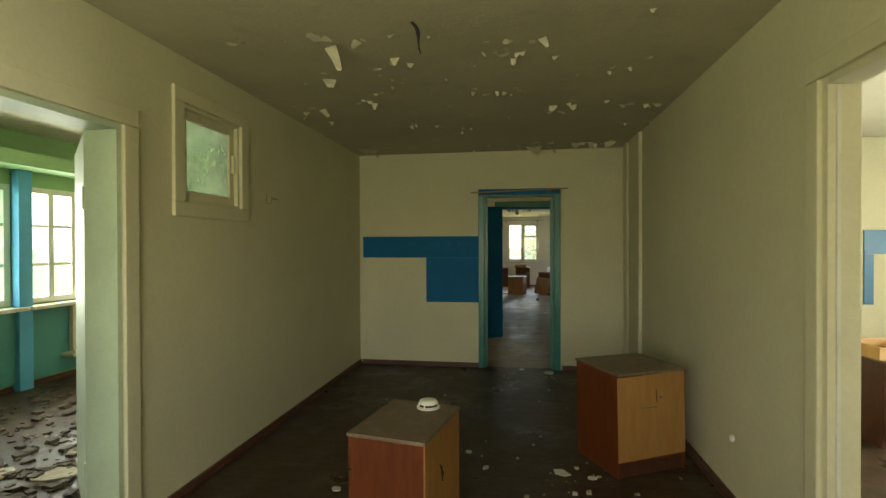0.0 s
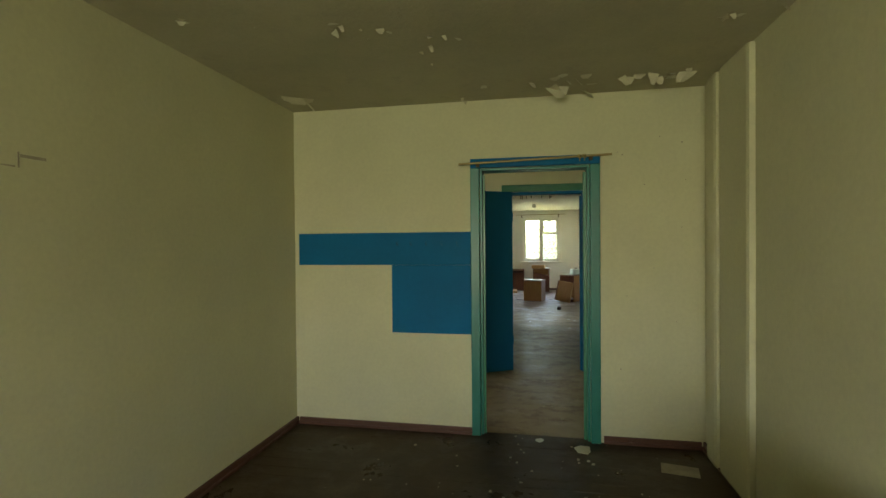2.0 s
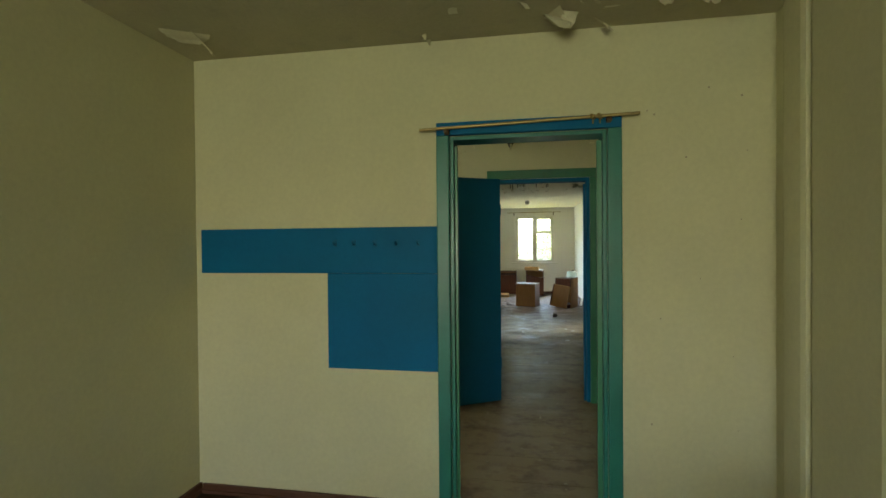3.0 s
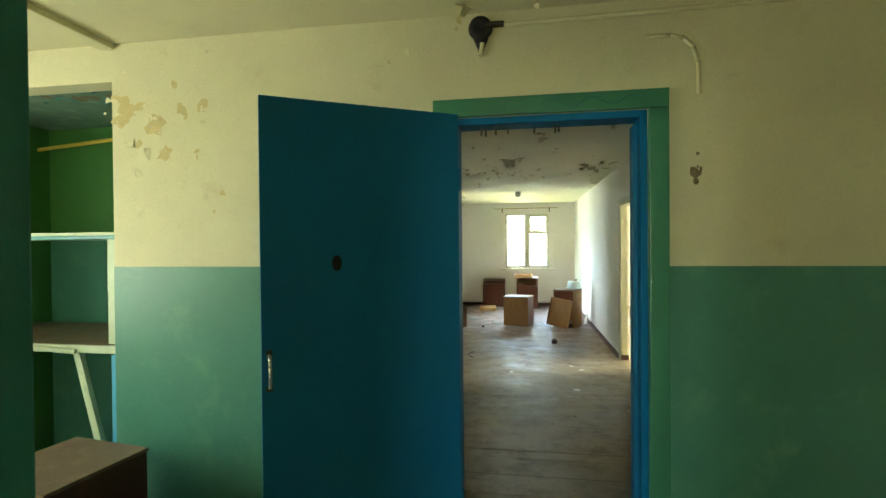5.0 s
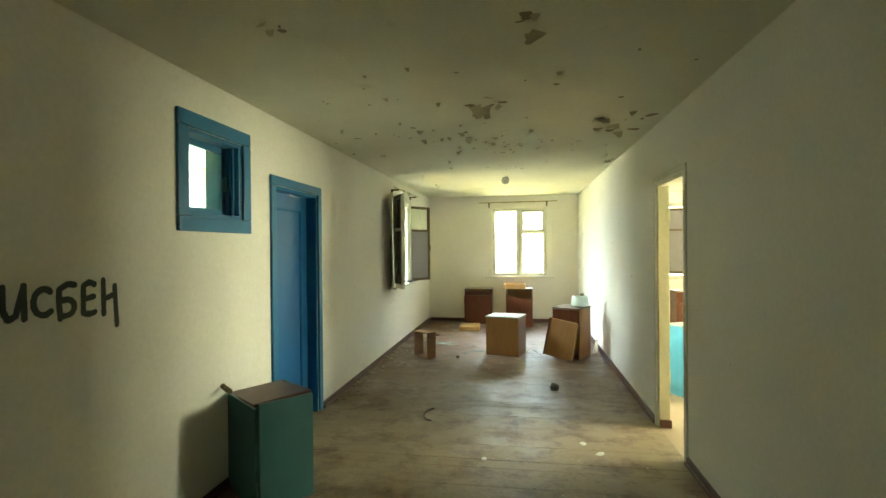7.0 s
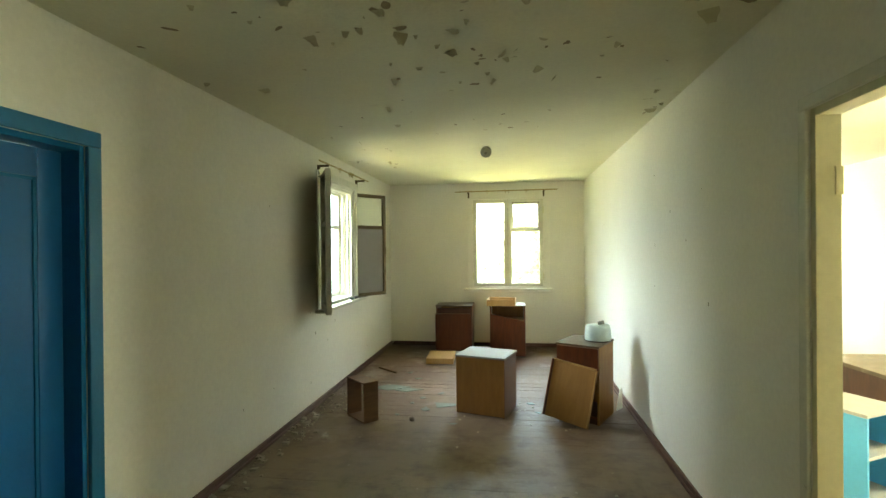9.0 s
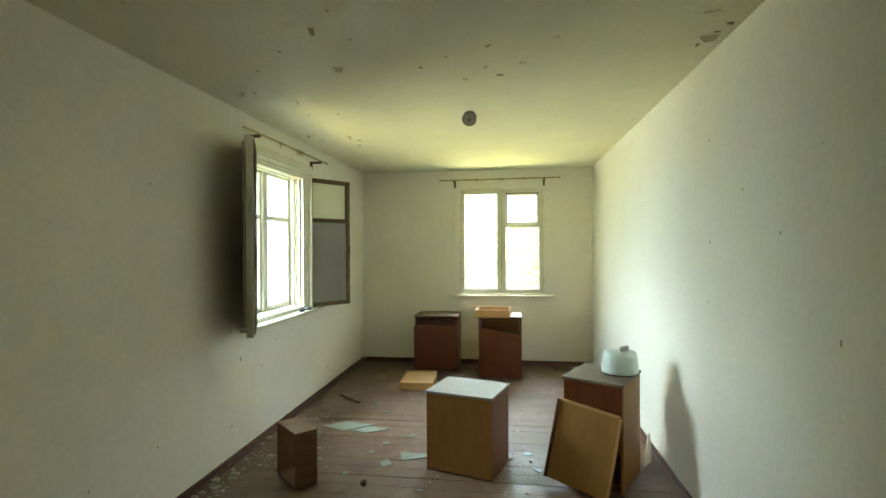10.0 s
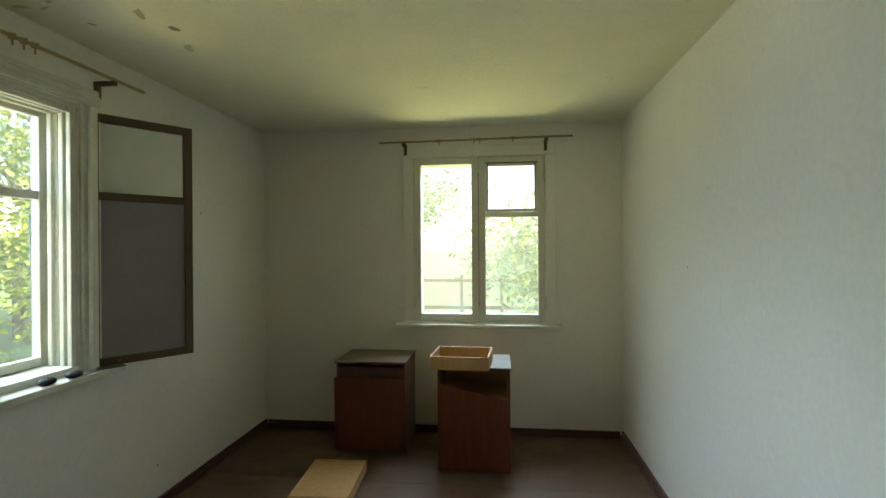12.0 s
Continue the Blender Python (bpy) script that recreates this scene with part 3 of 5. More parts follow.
# doorway to the sunlit room
f = casing("door_5", "x", XB1, -1, RIGHT_DOOR[0], RIGHT_DOOR[1], 1.96, 0.05, 0.015, M["white_trim"], "off-white worn door frame to the sunlit room")
lining(f, "x", XB1 + 0.001, 1.635, *RIGHT_DOOR[:2], 0, 1.96, M["cream_trim"], 0.03)
part("plinth_block", boxes((XB1 + 0.002, 1.64, RIGHT_DOOR[1] - 0.06, RIGHT_DOOR[1] - 0.031, 0, 0.06), bevel=0.004), M["skirting"], f)
for z in (0.35, 1.65):
    part("hinge", boxes((1.612, 1.638, RIGHT_DOOR[1] - 0.036, RIGHT_DOOR[1] - 0.031, z, z + 0.1), bevel=0.002), M["cream_trim"], f)
# mint door leaf folded back into the green room
leaf = thing("door_leaf", pose(-1.80, 0.975, 0, 0, 0, 138.5), "mint painted door leaf standing open", "door")
part("panel", boxes((0, 0.8, -0.04, 0, 0.01, 2.0), bevel=0.004), M["mint"], leaf)
for z in (0.25, 1.62):
    part("hinge", boxes((0.0, 0.03, 0.0, 0.008, z, z + 0.11), bevel=0.002), M["mint"], leaf, "painted hinge")

# the wall strip in the corner beyond the second nightstand
setting("pilaster", boxes((XA1 - 0.035, XA1 + 0.08, 3.80, 4.25, 0, ZA), bevel=0.03), M["wall_a"], "shallow whitewashed pilaster in the corner", "pilaster")
setting("pipe_casing", boxes((XA1 - 0.045, XA1 + 0.05, 4.26, 4.46, 0, ZA), bevel=0.035), M["wall_a"], "rounded overpainted pipe casing beside the pilaster", "pipe casing")


# ---- windows ----
def sash(parent, w, h, m, material, split, thick=0.04, rail=0.05, pane=None, name="sash", low=None, label=""):
    """A window sash: stiles, rails, a glazing bar at the height split, two panes. Local x is the width."""
    s = part(name, boxes((0, rail, 0, thick, 0, h), (w - rail, w, 0, thick, 0, h), (rail, w - rail, 0, thick, 0, rail), (rail, w - rail, 0, thick, h - rail, h), bevel=0.004), material, parent, label, m)
    if split:
        part("glazing_bar", boxes((rail, w - rail, 0.004, thick - 0.004, split - 0.02, split + 0.02), bevel=0.003), material, s)
    for a, b, mt in (((rail, split - 0.02, low or pane), (split + 0.02, h - rail, pane)) if split else ((rail, h - rail, pane),)):
        g = part("pane", boxes((rail - 0.006, w - rail + 0.006, thick / 2 - 0.002, thick / 2 + 0.002, a - 0.006, b + 0.006)), mt, s)
        g.visible_shadow = mt not in (M["glass"], M["glass_dust_haze"], M["glass_dirty"])
    return s


def handle(parent, m, material=None):
    bm = bmesh.new()
    for a, b in (((0, 0, 0), (0, -0.025, 0)), ((0, -0.025, 0), (0, -0.025, 0.09)), ((0, -0.025, 0.09), (0, 0, 0.09))):
        rod(bm, a, b, 0.005, 8)
    part("window_handle", bm, material or M["old_wood"], parent, m=m)


def curtain_rod(a, b, rings, label, drop=0.09, out=(0, 0)):
    """A tube on two brackets with clips left on it."""
    a, b = Vector(a), Vector(b)
    t = thing("curtain_rod", Matrix.Translation(a), label, "curtain rod")
    d = b - a
    bm = bmesh.new()
    rod(bm, (0, 0, 0), d, 0.008, 12)
    part("tube", bm, M["brass"], t)
    for k in (0.13, 0.87):
        p = d * k
        bm = bmesh.new()
        box(bm, p.x - 0.012 - max(0, -out[0]), p.x + 0.012 + max(0, out[0]), p.y - 0.012 - max(0, -out[1]), p.y + 0.012 + max(0, out[1]), p.z - 0.028, p.z - 0.008, 0.003)
        box(bm, p.x + out[0] - 0.012, p.x + out[0] + 0.012, p.y + out[1] - 0.012, p.y + out[1] + 0.012, p.z - drop, p.z - 0.008, 0.003)
        part("bracket", bm, M["old_wood"], t)
    for k in rings:
        p = d * k
        bm = bmesh.new()
        rod(bm, p + Vector((0, 0, -0.012)), p + Vector((0, 0, -0.035)), 0.004, 6)
        rod(bm, p + Vector((-0.009, -0.009, 0)), p + Vector((0.009, 0.009, 0)), 0.013, 10)
        part("clip", bm, M["brass"], t)
    return t


# end window: frame set deep in the wall, inner sashes gone
w = casing("window_1", "y", YB1, -1, END_WIN[0], END_WIN[1], END_WIN[3], 0.085, 0.02, M["wall_b"], "whitewashed window surround of the end window", END_WIN[2])
for a, b in ((END_WIN[0] - 0.14, END_WIN[1] + 0.13),):
    part("window_sill", boxes((a, b, YB1 - 0.09, YB1 + 0.26, 0.84, 0.868), bevel=0.006), M["white_trim"], w, "white painted sill board")
lining(w, "y", YB1 + 0.05, YB1 + 0.34, END_WIN[0], END_WIN[1], 0.885, 2.19, M["white_trim"], 0.022, True)
sash(w, 0.513, 1.296, pose(END_WIN[0] + 0.002, YB1 - 0.006, 0.889), M["white_trim"], 0, 0.045, 0.053, pane=M["glass_dust_haze"])
vent = sash(w, 0.514, 1.296, pose(END_WIN[0] + 0.519, YB1 - 0.006, 0.889), M["white_trim"], 0.84, 0.045, 0.053, pane=M["glass_dust_haze"])
part("vent_frame", boxes((0.054, 0.078, -0.004, 0.02, 0.862, 1.242), (0.436, 0.460, -0.004, 0.02, 0.862, 1.242), (0.078, 0.436, -0.004, 0.02, 0.862, 0.884), (0.078, 0.436, -0.004, 0.02, 1.220, 1.242), bevel=0.003), M["white_trim"], vent, "small vent sash in the upper pane")
part("vent_bead", boxes((0.070, 0.077, -0.0062, -0.0035, 0.862, 1.242), (0.437, 0.444, -0.0062, -0.0035, 0.862, 1.242), (0.054, 0.460, -0.0062, -0.0035, 1.243, 1.251)), M["old_wood"], vent, "bare brown edge of the vent")
part("seam", boxes((END_WIN[0] + 0.5152, END_WIN[0] + 0.5188, YB1 - 0.004, YB1 + 0.03, 0.89, 2.185)), M["old_wood"], w, "dark joint between the sashes")
for x in (END_WIN[0] - 0.004, END_WIN[1] - 0.008):
    for z in (0.99, 1.97):
        part("hinge", boxes((x, x + 0.013, YB1 - 0.032, YB1 - 0.007, z, z + 0.105), bevel=0.004), M["cream_trim"], w)
for z0, z1 in ((0.90, 1.0), (2.06, 2.17)):
    part("bolt", boxes((0.4415, 0.4525, YB1 - 0.020, YB1 - 0.007, z0, z1), bevel=0.003), M["cream_trim"], w, "overpainted sliding bolt")
curtain_rod((-0.327, YB1 - 0.10, 2.30), (1.165, YB1 - 0.10, 2.31), (0.32, 0.50, 0.53, 0.7), "thin brass curtain rod above the end window", out=(0, 0.088))

# side window with both inner sashes swung into the room
w = thing("window_2", Matrix(), "white double window with inner sashes swung open", "window", kind="structure")
part("surround", boxes((XB0, XB0 + 0.015, 14.43, 14.53, 0.87, 2.23), (XB0, XB0 + 0.015, 13.32, 13.42, 0.87, 2.23), (XB0, XB0 + 0.016, 13.42, 14.43, 2.15, 2.23), bevel=0.004), M["white_trim"], w)
lining(w, "x", -1.58, XB0 - 0.001, LEFT_WIN[0], LEFT_WIN[1], 0.90, 2.16, M["white_trim"], 0.03, True)
part("window_sill", boxes((-1.55, XB0 + 0.09, 13.28, 14.60, 0.865, 0.897), bevel=0.006), M["white_trim"], w, "white sill board with chipped paint")
part("mullion", boxes((-1.565, -1.49, 13.908, 13.947, 0.932, 2.13), bevel=0.004), M["white_trim"], w)
sash(w, 0.47, 1.195, pose(-1.50, 13.43, 0.932, 0, 0, 90), M["white_trim"], 0.79, 0.04, 0.042, pane=M["glass"], low=M["glass"])
right = sash(w, 0.465, 1.195, pose(-1.50, 13.955, 0.932, 0, 0, 90), M["white_trim"], 0.79, 0.04, 0.042, pane=M["glass"])
handle(right, pose(0.03, 0.0, 0.55))
for i, (dx, z) in enumerate(((0.026, 2.156), (0.020, 2.183), (0.013, 2.210))):
    part("head_moulding", boxes((XB0 + 0.0165, XB0 + 0.0165 + dx, 13.34, 14.51, z, z + 0.024), bevel=0.006), M["white_trim"], w)
for y, dx in ((14.452, 0.022), (14.478, 0.014), (14.504, 0.008)):
    part("jamb_moulding", boxes((XB0 + 0.0165, XB0 + 0.0165 + dx, y, y + 0.022, 0.90, 2.153), bevel=0.005), M["white_trim"], w)
for x in (-1.47, -1.41, -1.37):
    part("jamb_step", boxes((x, x + 0.022, 14.385, 14.4195, 0.931, 2.13), bevel=0.004), M["white_trim"], w)
    part("head_step", boxes((x, x + 0.022, 13.46, 14.383, 2.10, 2.1295), bevel=0.004), M["white_trim"], w)
part("inner_rebate", boxes((-1.455, -1.43, 14.40, 14.42, 0.93, 2.1), (-1.455, -1.43, 13.43, 13.45, 0.93, 2.1)), M["white_trim"], w)
inner = sash(w, 0.47, 1.23, pose(-1.33, 14.47, 0.90, 0, 0, 55), M["old_wood"], 0.83, 0.035, 0.04, pane=M["glass"], name="inner_sash", low=M["fibre"], label="open inner sash of bare wood filled with fibreboard")
handle(inner, pose(0.45, 0.0, 0.5))
inner = sash(w, 0.50, 1.27, pose(-1.315, 13.37, 0.90, 0, 0, -63), M["white_trim"], 0.80, 0.045, 0.05, pane=M["glass"], name="inner_sash", label="open inner sash filled with brown hardboard")
part("board", boxes((0.004, 0.458, 0.0455, 0.052, 0.012, 1.255), bevel=0.002), M["brown_board"], inner, "brown hardboard nailed over the sash")
part("outer_reveal", prism([(-1.585, 14.415), (-1.68, 14.52), (-1.68, 14.56), (-1.585, 14.455)], 0.80, 2.2), M["pale_blue"], w, "pale blue splayed outer reveal")
bm = bmesh.new()
rod(bm, (-1.685, 14.505, 1.65), (-1.60, 14.44, 0.95), 0.006, 8)
part("window_stay", bm, M["dark_iron"], w, "thin iron stay rod")
curtain_rod((XB0 + 0.10, 13.17, 2.285), (XB0 + 0.10, 14.72, 2.295), (0.35, 0.55, 0.58, 0.61), "thin brass curtain rod above the side window", out=(-0.088, 0))

# ---- glazing of the small windows and the rooms beyond ----
w = casing("window_3", "x", XA0, 1, VENT[0], VENT[1], VENT[3], 0.085, 0.022, M["wall_a"], "cream painted frame of the small high window", VENT[2])
lining(w, "x", -1.76, XA0 - 0.001, VENT[0], VENT[1], VENT[2], VENT[3], M["wall_a"], 0.02, True)
s = sash(w, 0.54, 0.53, pose(-1.625, 1.44, 1.71, 0, 0, 90), M["cream_trim"], 0, 0.035, 0.055, pane=M["glass_green"])
part("hinge", boxes((-0.012, 0.006, -0.016, -0.001, 0.10, 0.18), bevel=0.004), M["white_trim"], s)
part("hinge", boxes((-0.012, 0.006, -0.016, -0.001, 0.36, 0.44), bevel=0.004), M["white_trim"], s)
part("latch", boxes((0.50, 0.525, -0.02, -0.001, 0.22, 0.34), bevel=0.004), M["cream_trim"], s)
w = casing("window_4", "x", XB0, 1, SMALL[0], SMALL[1], SMALL[3], 0.085, 0.02, M["blue_trim"], "sky blue painted frame of the small window", SMALL[2])
lining(w, "x", -1.58, XB0 - 0.001, SMALL[0], SMALL[1], SMALL[2], SMALL[3], M["blue_trim"], 0.025, True)
s = sash(w, 0.48, 0.44, pose(-1.435, 9.095, 1.67, 0, 0, 90), M["blue_trim"], 0, 0.035, 0.04, pane=M["glass"])
for x in (-1.41, -1.385):
    part("jamb_step", boxes((x, x + 0.014, 9.553, 9.5745, 1.671, 2.109), bevel=0.003), M["leaf_blue"], w)
part("latch", boxes((0.445, 0.46, -0.02, -0.001, 0.16, 0.25), bevel=0.003), M["teal_trim"], s)

# blue panelled door, closed
f = casing("door_6", "x", XB0, 1, BLUE_DOOR[0], BLUE_DOOR[1], 1.93, 0.07, 0.02, M["blue_trim"], "sky blue painted door frame")
lining(f, "x", -1.56, XB0 - 0.001, BLUE_DOOR[0], BLUE_DOOR[1], 0, 1.93, M["blue"], 0.025)
dr = thing("panelled_door", Matrix(), "closed blue panelled door with glossy paint", "door")
y0, y1 = BLUE_DOOR[0] + 0.027, BLUE_DOOR[1] - 0.027
part("stile", boxes((-1.46, -1.425, y0, y0 + 0.11, 0.01, 1.9), bevel=0.005), M["blue_gloss"], dr)
part("stile", boxes((-1.46, -1.425, y1 - 0.11, y1, 0.01, 1.9), bevel=0.005), M["blue_gloss"], dr)
for z0, z1 in ((0.01, 0.25), (1.78, 1.9)):
    part("rail", boxes((-1.46, -1.425, y0 + 0.11, y1 - 0.11, z0, z1), bevel=0.005), M["blue_gloss"], dr)
part("panel", boxes((-1.45, -1.436, y0 + 0.10, y1 - 0.10, 0.24, 1.79)), M["blue_gloss"], dr)
part("moulding", boxes((-1.437, -1.428, y0 + 0.11, y0 + 0.125, 0.25, 1.78), (-1.437, -1.428, y1 - 0.125, y1 - 0.11, 0.25, 1.78), (-1.437, -1.428, y0 + 0.125, y1 - 0.125, 0.25, 0.265), (-1.437, -1.428, y0 + 0.125, y1 - 0.125, 1.765, 1.78), bevel=0.003), M["leaf_blue"], dr)

# green room beyond the left doorway
def plain_window(name, axis_x, y0, y1, z0, z1, inward, material, label, n=0):
    """A tall window in a wall along y: frame, mullions and panes in three tiers."""
    w = thing(name, Matrix(), label, "window", kind="structure")
    x0, x1 = sorted((axis_x, axis_x + 0.06 * inward))
    part("window_frame", boxes((x0, x1, y0, y0 + 0.06, z0, z1), (x0, x1, y1 - 0.06, y1, z0, z1), (x0, x1, y0 + 0.06, y1 - 0.06, z0, z0 + 0.06), (x0, x1, y0 + 0.06, y1 - 0.06, z1 - 0.06, z1), bevel=0.004), material, w)
    n = n or max(2, round((y1 - y0) / 0.5))
    for i in range(1, n):
        y = y0 + (y1 - y0) * i / n
        part("mullion", boxes((x0, x1, y - 0.03, y + 0.03, z0 + 0.06, z1 - 0.06), bevel=0.004), material, w)
    for k in (1, 2):
        z = z0 + (z1 - z0) * k / 3
        part("glazing_bar", boxes((x0 + 0.01, x1 - 0.01, y0 + 0.06, y1 - 0.06, z - 0.015, z + 0.015)), material, w)
    g = part("pane", boxes(((x0 + x1) / 2 - 0.002, (x0 + x1) / 2 + 0.002, y0 + 0.05, y1 - 0.05, z0 + 0.05, z1 - 0.05)), M["glass"], w)
    g.visible_shadow = False
    a, b = sorted((axis_x + 0.02 * inward, axis_x + 0.22 * inward))
    part("window_sill", boxes((a, b, y0 - 0.06, y1 + 0.06, z0 - 0.05, z0 - 0.015), bevel=0.005), M["white_trim"], w)
    return w


plain_window("window_5", -4.70, 1.2, 2.96, 0.85, 2.05, 1, M["mint"], "tall pale green window of the green room")
plain_window("window_6", -4.70, 3.12, 4.2, 0.85, 2.05, 1, M["white_trim"], "tall white window of the green room", 4)
setting("blue_pier", boxes((-4.65, -4.55, 2.97, 3.11, 0, 2.2), bevel=0.01), M["shelf_blue"], "bright blue painted pier between the windows", "pier")
setting("green_beam", boxes((-4.65, -4.3, YA0, YA1, 2.2, 2.34), bevel=0.01), M["room_green"], "green painted beam above the windows", "beam")
setting("teal_dado", boxes((-4.65, -4.60, YA0, 2.97, 0.08, 0.79), (-4.65, -4.60, 3.11, YA1, 0.08, 0.79)), M["room_teal"], "sea green painted wall below the windows", "wall")
setting("panel_below_window", boxes((-4.60, -4.55, 3.55, 4.0, 0.28, 0.78), (-4.60, -4.45, 3.45, 4.1, 0.24, 0.28), bevel=0.004), M["cream_trim"], "cream board below the window with a ledge", "panel")
plain_window("window_7", 5.40, 0.8, 2.4, 0.85, 2.15, -1, M["white_trim"], "white window of the neighbouring room")
# unseen east window, added and placed for the light it throws
plain_window("window_8", 4.66, 10.3, 12.1, 0.85, 2.15, -1, M["white_trim"], "unseen white east window added to light the sunlit room")
# unseen window, added so that the small blue pane looks bright
w = casing("window_9", "y", 12.4, -1, -3.53, -1.8, 2.45, 0.05, 0.02, M["white_trim"], "unseen white window frame added to light the side room", 0.9)
sash(w, 0.86, 1.54, pose(-3.53, 12.5, 0.9), M["white_trim"], 0.95, pane=M["glass"])
sash(w, 0.86, 1.54, pose(-2.665, 12.5, 0.9), M["white_trim"], 0.95, pane=M["glass"])
plain_window("window_10", XC0 - 0.08, 4.75, 5.95, 0.8, 2.1, 1, M["white_trim"], "white window at the end of the hall")
w = casing("window_11", "y", YB1, -1, 3.0, 4.1, 2.15, 0.08, 0.02, M["white_trim"], "white window frame of the sunlit room", 0.9)
sash(w, 0.55, 1.25, pose(3.0, YB1 + 0.2, 0.9), M["white_trim"], 0.8, pane=M["glass"])
sash(w, 0.55, 1.25, pose(3.55, YB1 + 0.2, 0.9), M["white_trim"], 0.8, pane=M["glass"])
sash(w, 0.5, 1.2, pose(3.05, YB1 - 0.03, 0.93, 0, 0, -12), M["old_wood"], 0.8, 0.035, 0.045, pane=M["fibre"], name="inner_sash", low=M["fibre"])


# ---- furniture ----
def nightstand(m, w, d, h, label, side="red_wood", other=None, back="ply", top="dusty_top", front="door", group="nightstands", lift=0.06, back_low=None):
    """A small bedside cabinet; its back looks along local -y, its front along +y."""
    t = thing("nightstand", m, label, "nightstand", group)
    x, y = w / 2, d / 2
    k = 0.018
    part("side_panel", boxes((-x, -x + k, -y + 0.006, y - 0.02, 0, h - k), bevel=0.002), M[side], t)
    part("side_panel", boxes((x - k, x, -y + 0.006, y - 0.02, 0, h - k), bevel=0.002), M[other or side], t)
    part("top", boxes((-x - 0.006, x + 0.006, -y - 0.004, y + 0.004, h - k + 0.001, h), bevel=0.003), M[top], t)
    part("bottom", boxes((-x + k, x - k, -y + 0.006, y - 0.02, lift, lift + k)), M[side], t)
    part("shelf", boxes((-x + k, x - k, -y + 0.008, y - 0.04, h * 0.68, h * 0.68 + 0.012)), M["pine"], t)
    part("back_panel", boxes((-x + 0.002, x - 0.002, -y, -y + 0.005, back_low or lift - 0.02, h - k - 0.003)), M[back], t, "plywood back", pose(0, 0, 0, 0, -1.2, 0) if back_low else None)
    part("plinth", boxes((-x + k, x - k, y - 0.05, y - 0.035, 0, lift)), M["dark_wood"], t)
    part("plinth", boxes((-x + k, x - k, -y + 0.02, -y + 0.035, 0, lift)), M["dark_wood"], t)
    if front == "door":
        p = part("cabinet_door", boxes((-x + 0.003, x - 0.003, y - 0.018, y, lift, h * 0.70), bevel=0.003), M[side], t)
        bm = bmesh.new()
        rod(bm, (0, y, h * 0.6), (0, y + 0.02, h * 0.6), 0.01)
        part("knob", bm, M["dark_iron"], p)
        part("drawer_front", boxes((-x + 0.003, x - 0.003, y - 0.018, y, h * 0.72, h - k - 0.004), bevel=0.003), M[side], t)
    if front == "gap":
        part("cabinet_door", boxes((-x - 0.006, x + 0.006, y - 0.018, y + 0.004, 0.02, h - 0.125), bevel=0.003), M[side], t, "dropped door panel", pose(0, 0.004, 0, 1.2, 0.8, 0))
        # set-back dark board stands in for the shade of the empty drawer slot
        part("drawer_front", boxes((-x + 0.004, x - 0.004, y - 0.05, y - 0.03, h - 0.12, h - 0.045), bevel=0.003), M["dark_wood"], t)
    if front == "slant":
        bm = bmesh.new()
        pts = [(-x + 0.002, lift - 0.05), (x - 0.002, lift - 0.05), (x - 0.002, h - 0.12), (x - 0.01, h - 0.115), (-x + 0.004, h - 0.215)]
        a = [bm.verts.new((px, y - 0.018, pz)) for px, pz in pts]
        b = [bm.verts.new((px, y, pz)) for px, pz in pts]
        bm.faces.new(a)
        bm.faces.new(b[::-1])
        for i in range(len(pts)):
            j = (i + 1) % len(pts)
            bm.faces.new((a[i], b[i], b[j], a[j]))
        part("cabinet_door", bm, M[side], t, "door slipped askew below the empty drawer slot")
    if front == "top_drawer":
        part("drawer_front", boxes((-x + 0.003, x - 0.003, y - 0.018, y, h * 0.63, h - k - 0.004), bevel=0.003), M[side], t)
    return t


def tray(m, w, d, h, material, label, k=0.012, bottom=True):
    """A loose drawer box, open above."""
    t = thing("drawer", m, label, "drawer", "loose drawers")
    x, y = w / 2, d / 2
    part("front_board", boxes((-x, x, -y, -y + k, 0, h), bevel=0.002), M[material], t)
    part("back_board", boxes((-x, x, y - k, y, 0, h), bevel=0.002), M[material], t)
    part("side_board", boxes((-x, -x + k, -y + k, y - k, 0, h), bevel=0.002), M[material], t)
    part("side_board", boxes((x - k, x, -y + k, y - k, 0, h), bevel=0.002), M[material], t)
    if bottom:
        part("bottom_board", boxes((-x + k, x - k, -y + k, y - k, 0.004, 0.009)), M[material], t)
    return t


# first room
a = nightstand(pose(-0.225, 1.205, 0, 0, 0, 79.6), 0.50, 0.375, 0.585, "red-brown nightstand with yellow plywood back and dusty top")
bm = bmesh.new()
for p, q in (((-0.05, -0.192, 0.40), (-0.045, -0.197, 0.33)), ((-0.05, -0.192, 0.40), (-0.03, -0.198, 0.35)), ((-0.06, -0.19, 0.41), (-0.045, -0.19, 0.39))):
    rod(bm, p, q, 0.003, 6)
part("cable_end", bm, M["black"], a, "dark string through a hole in the back")
a = nightstand(pose(1.04, 2.28, 0, 0, 0, 26.6), 0.51, 0.46, 0.645, "red-brown nightstand with loose yellow plywood back", lift=0.09, back_low=0.105)
bm = bmesh.new()
rod(bm, (0.02, -0.2305, 0.53), (0.028, -0.2305, 0.45), 0.0025, 6)
part("scratch", bm, M["dark_wood"], a, "dark scratch in the plywood")
part("scuff", boxes((-0.09, 0.03, -0.2315, -0.2302, 0.418, 0.424), (0.05, 0.066, -0.2315, -0.2302, 0.47, 0.486)), M["dusty_top"], a, "pale scuff on the plywood")
s = thing("smoke_detector", pose(-0.155, 1.385, 0.585, 0, 0, 25), "cracked round white plastic detector lying on the nightstand", "detector")
bm = bmesh.new()
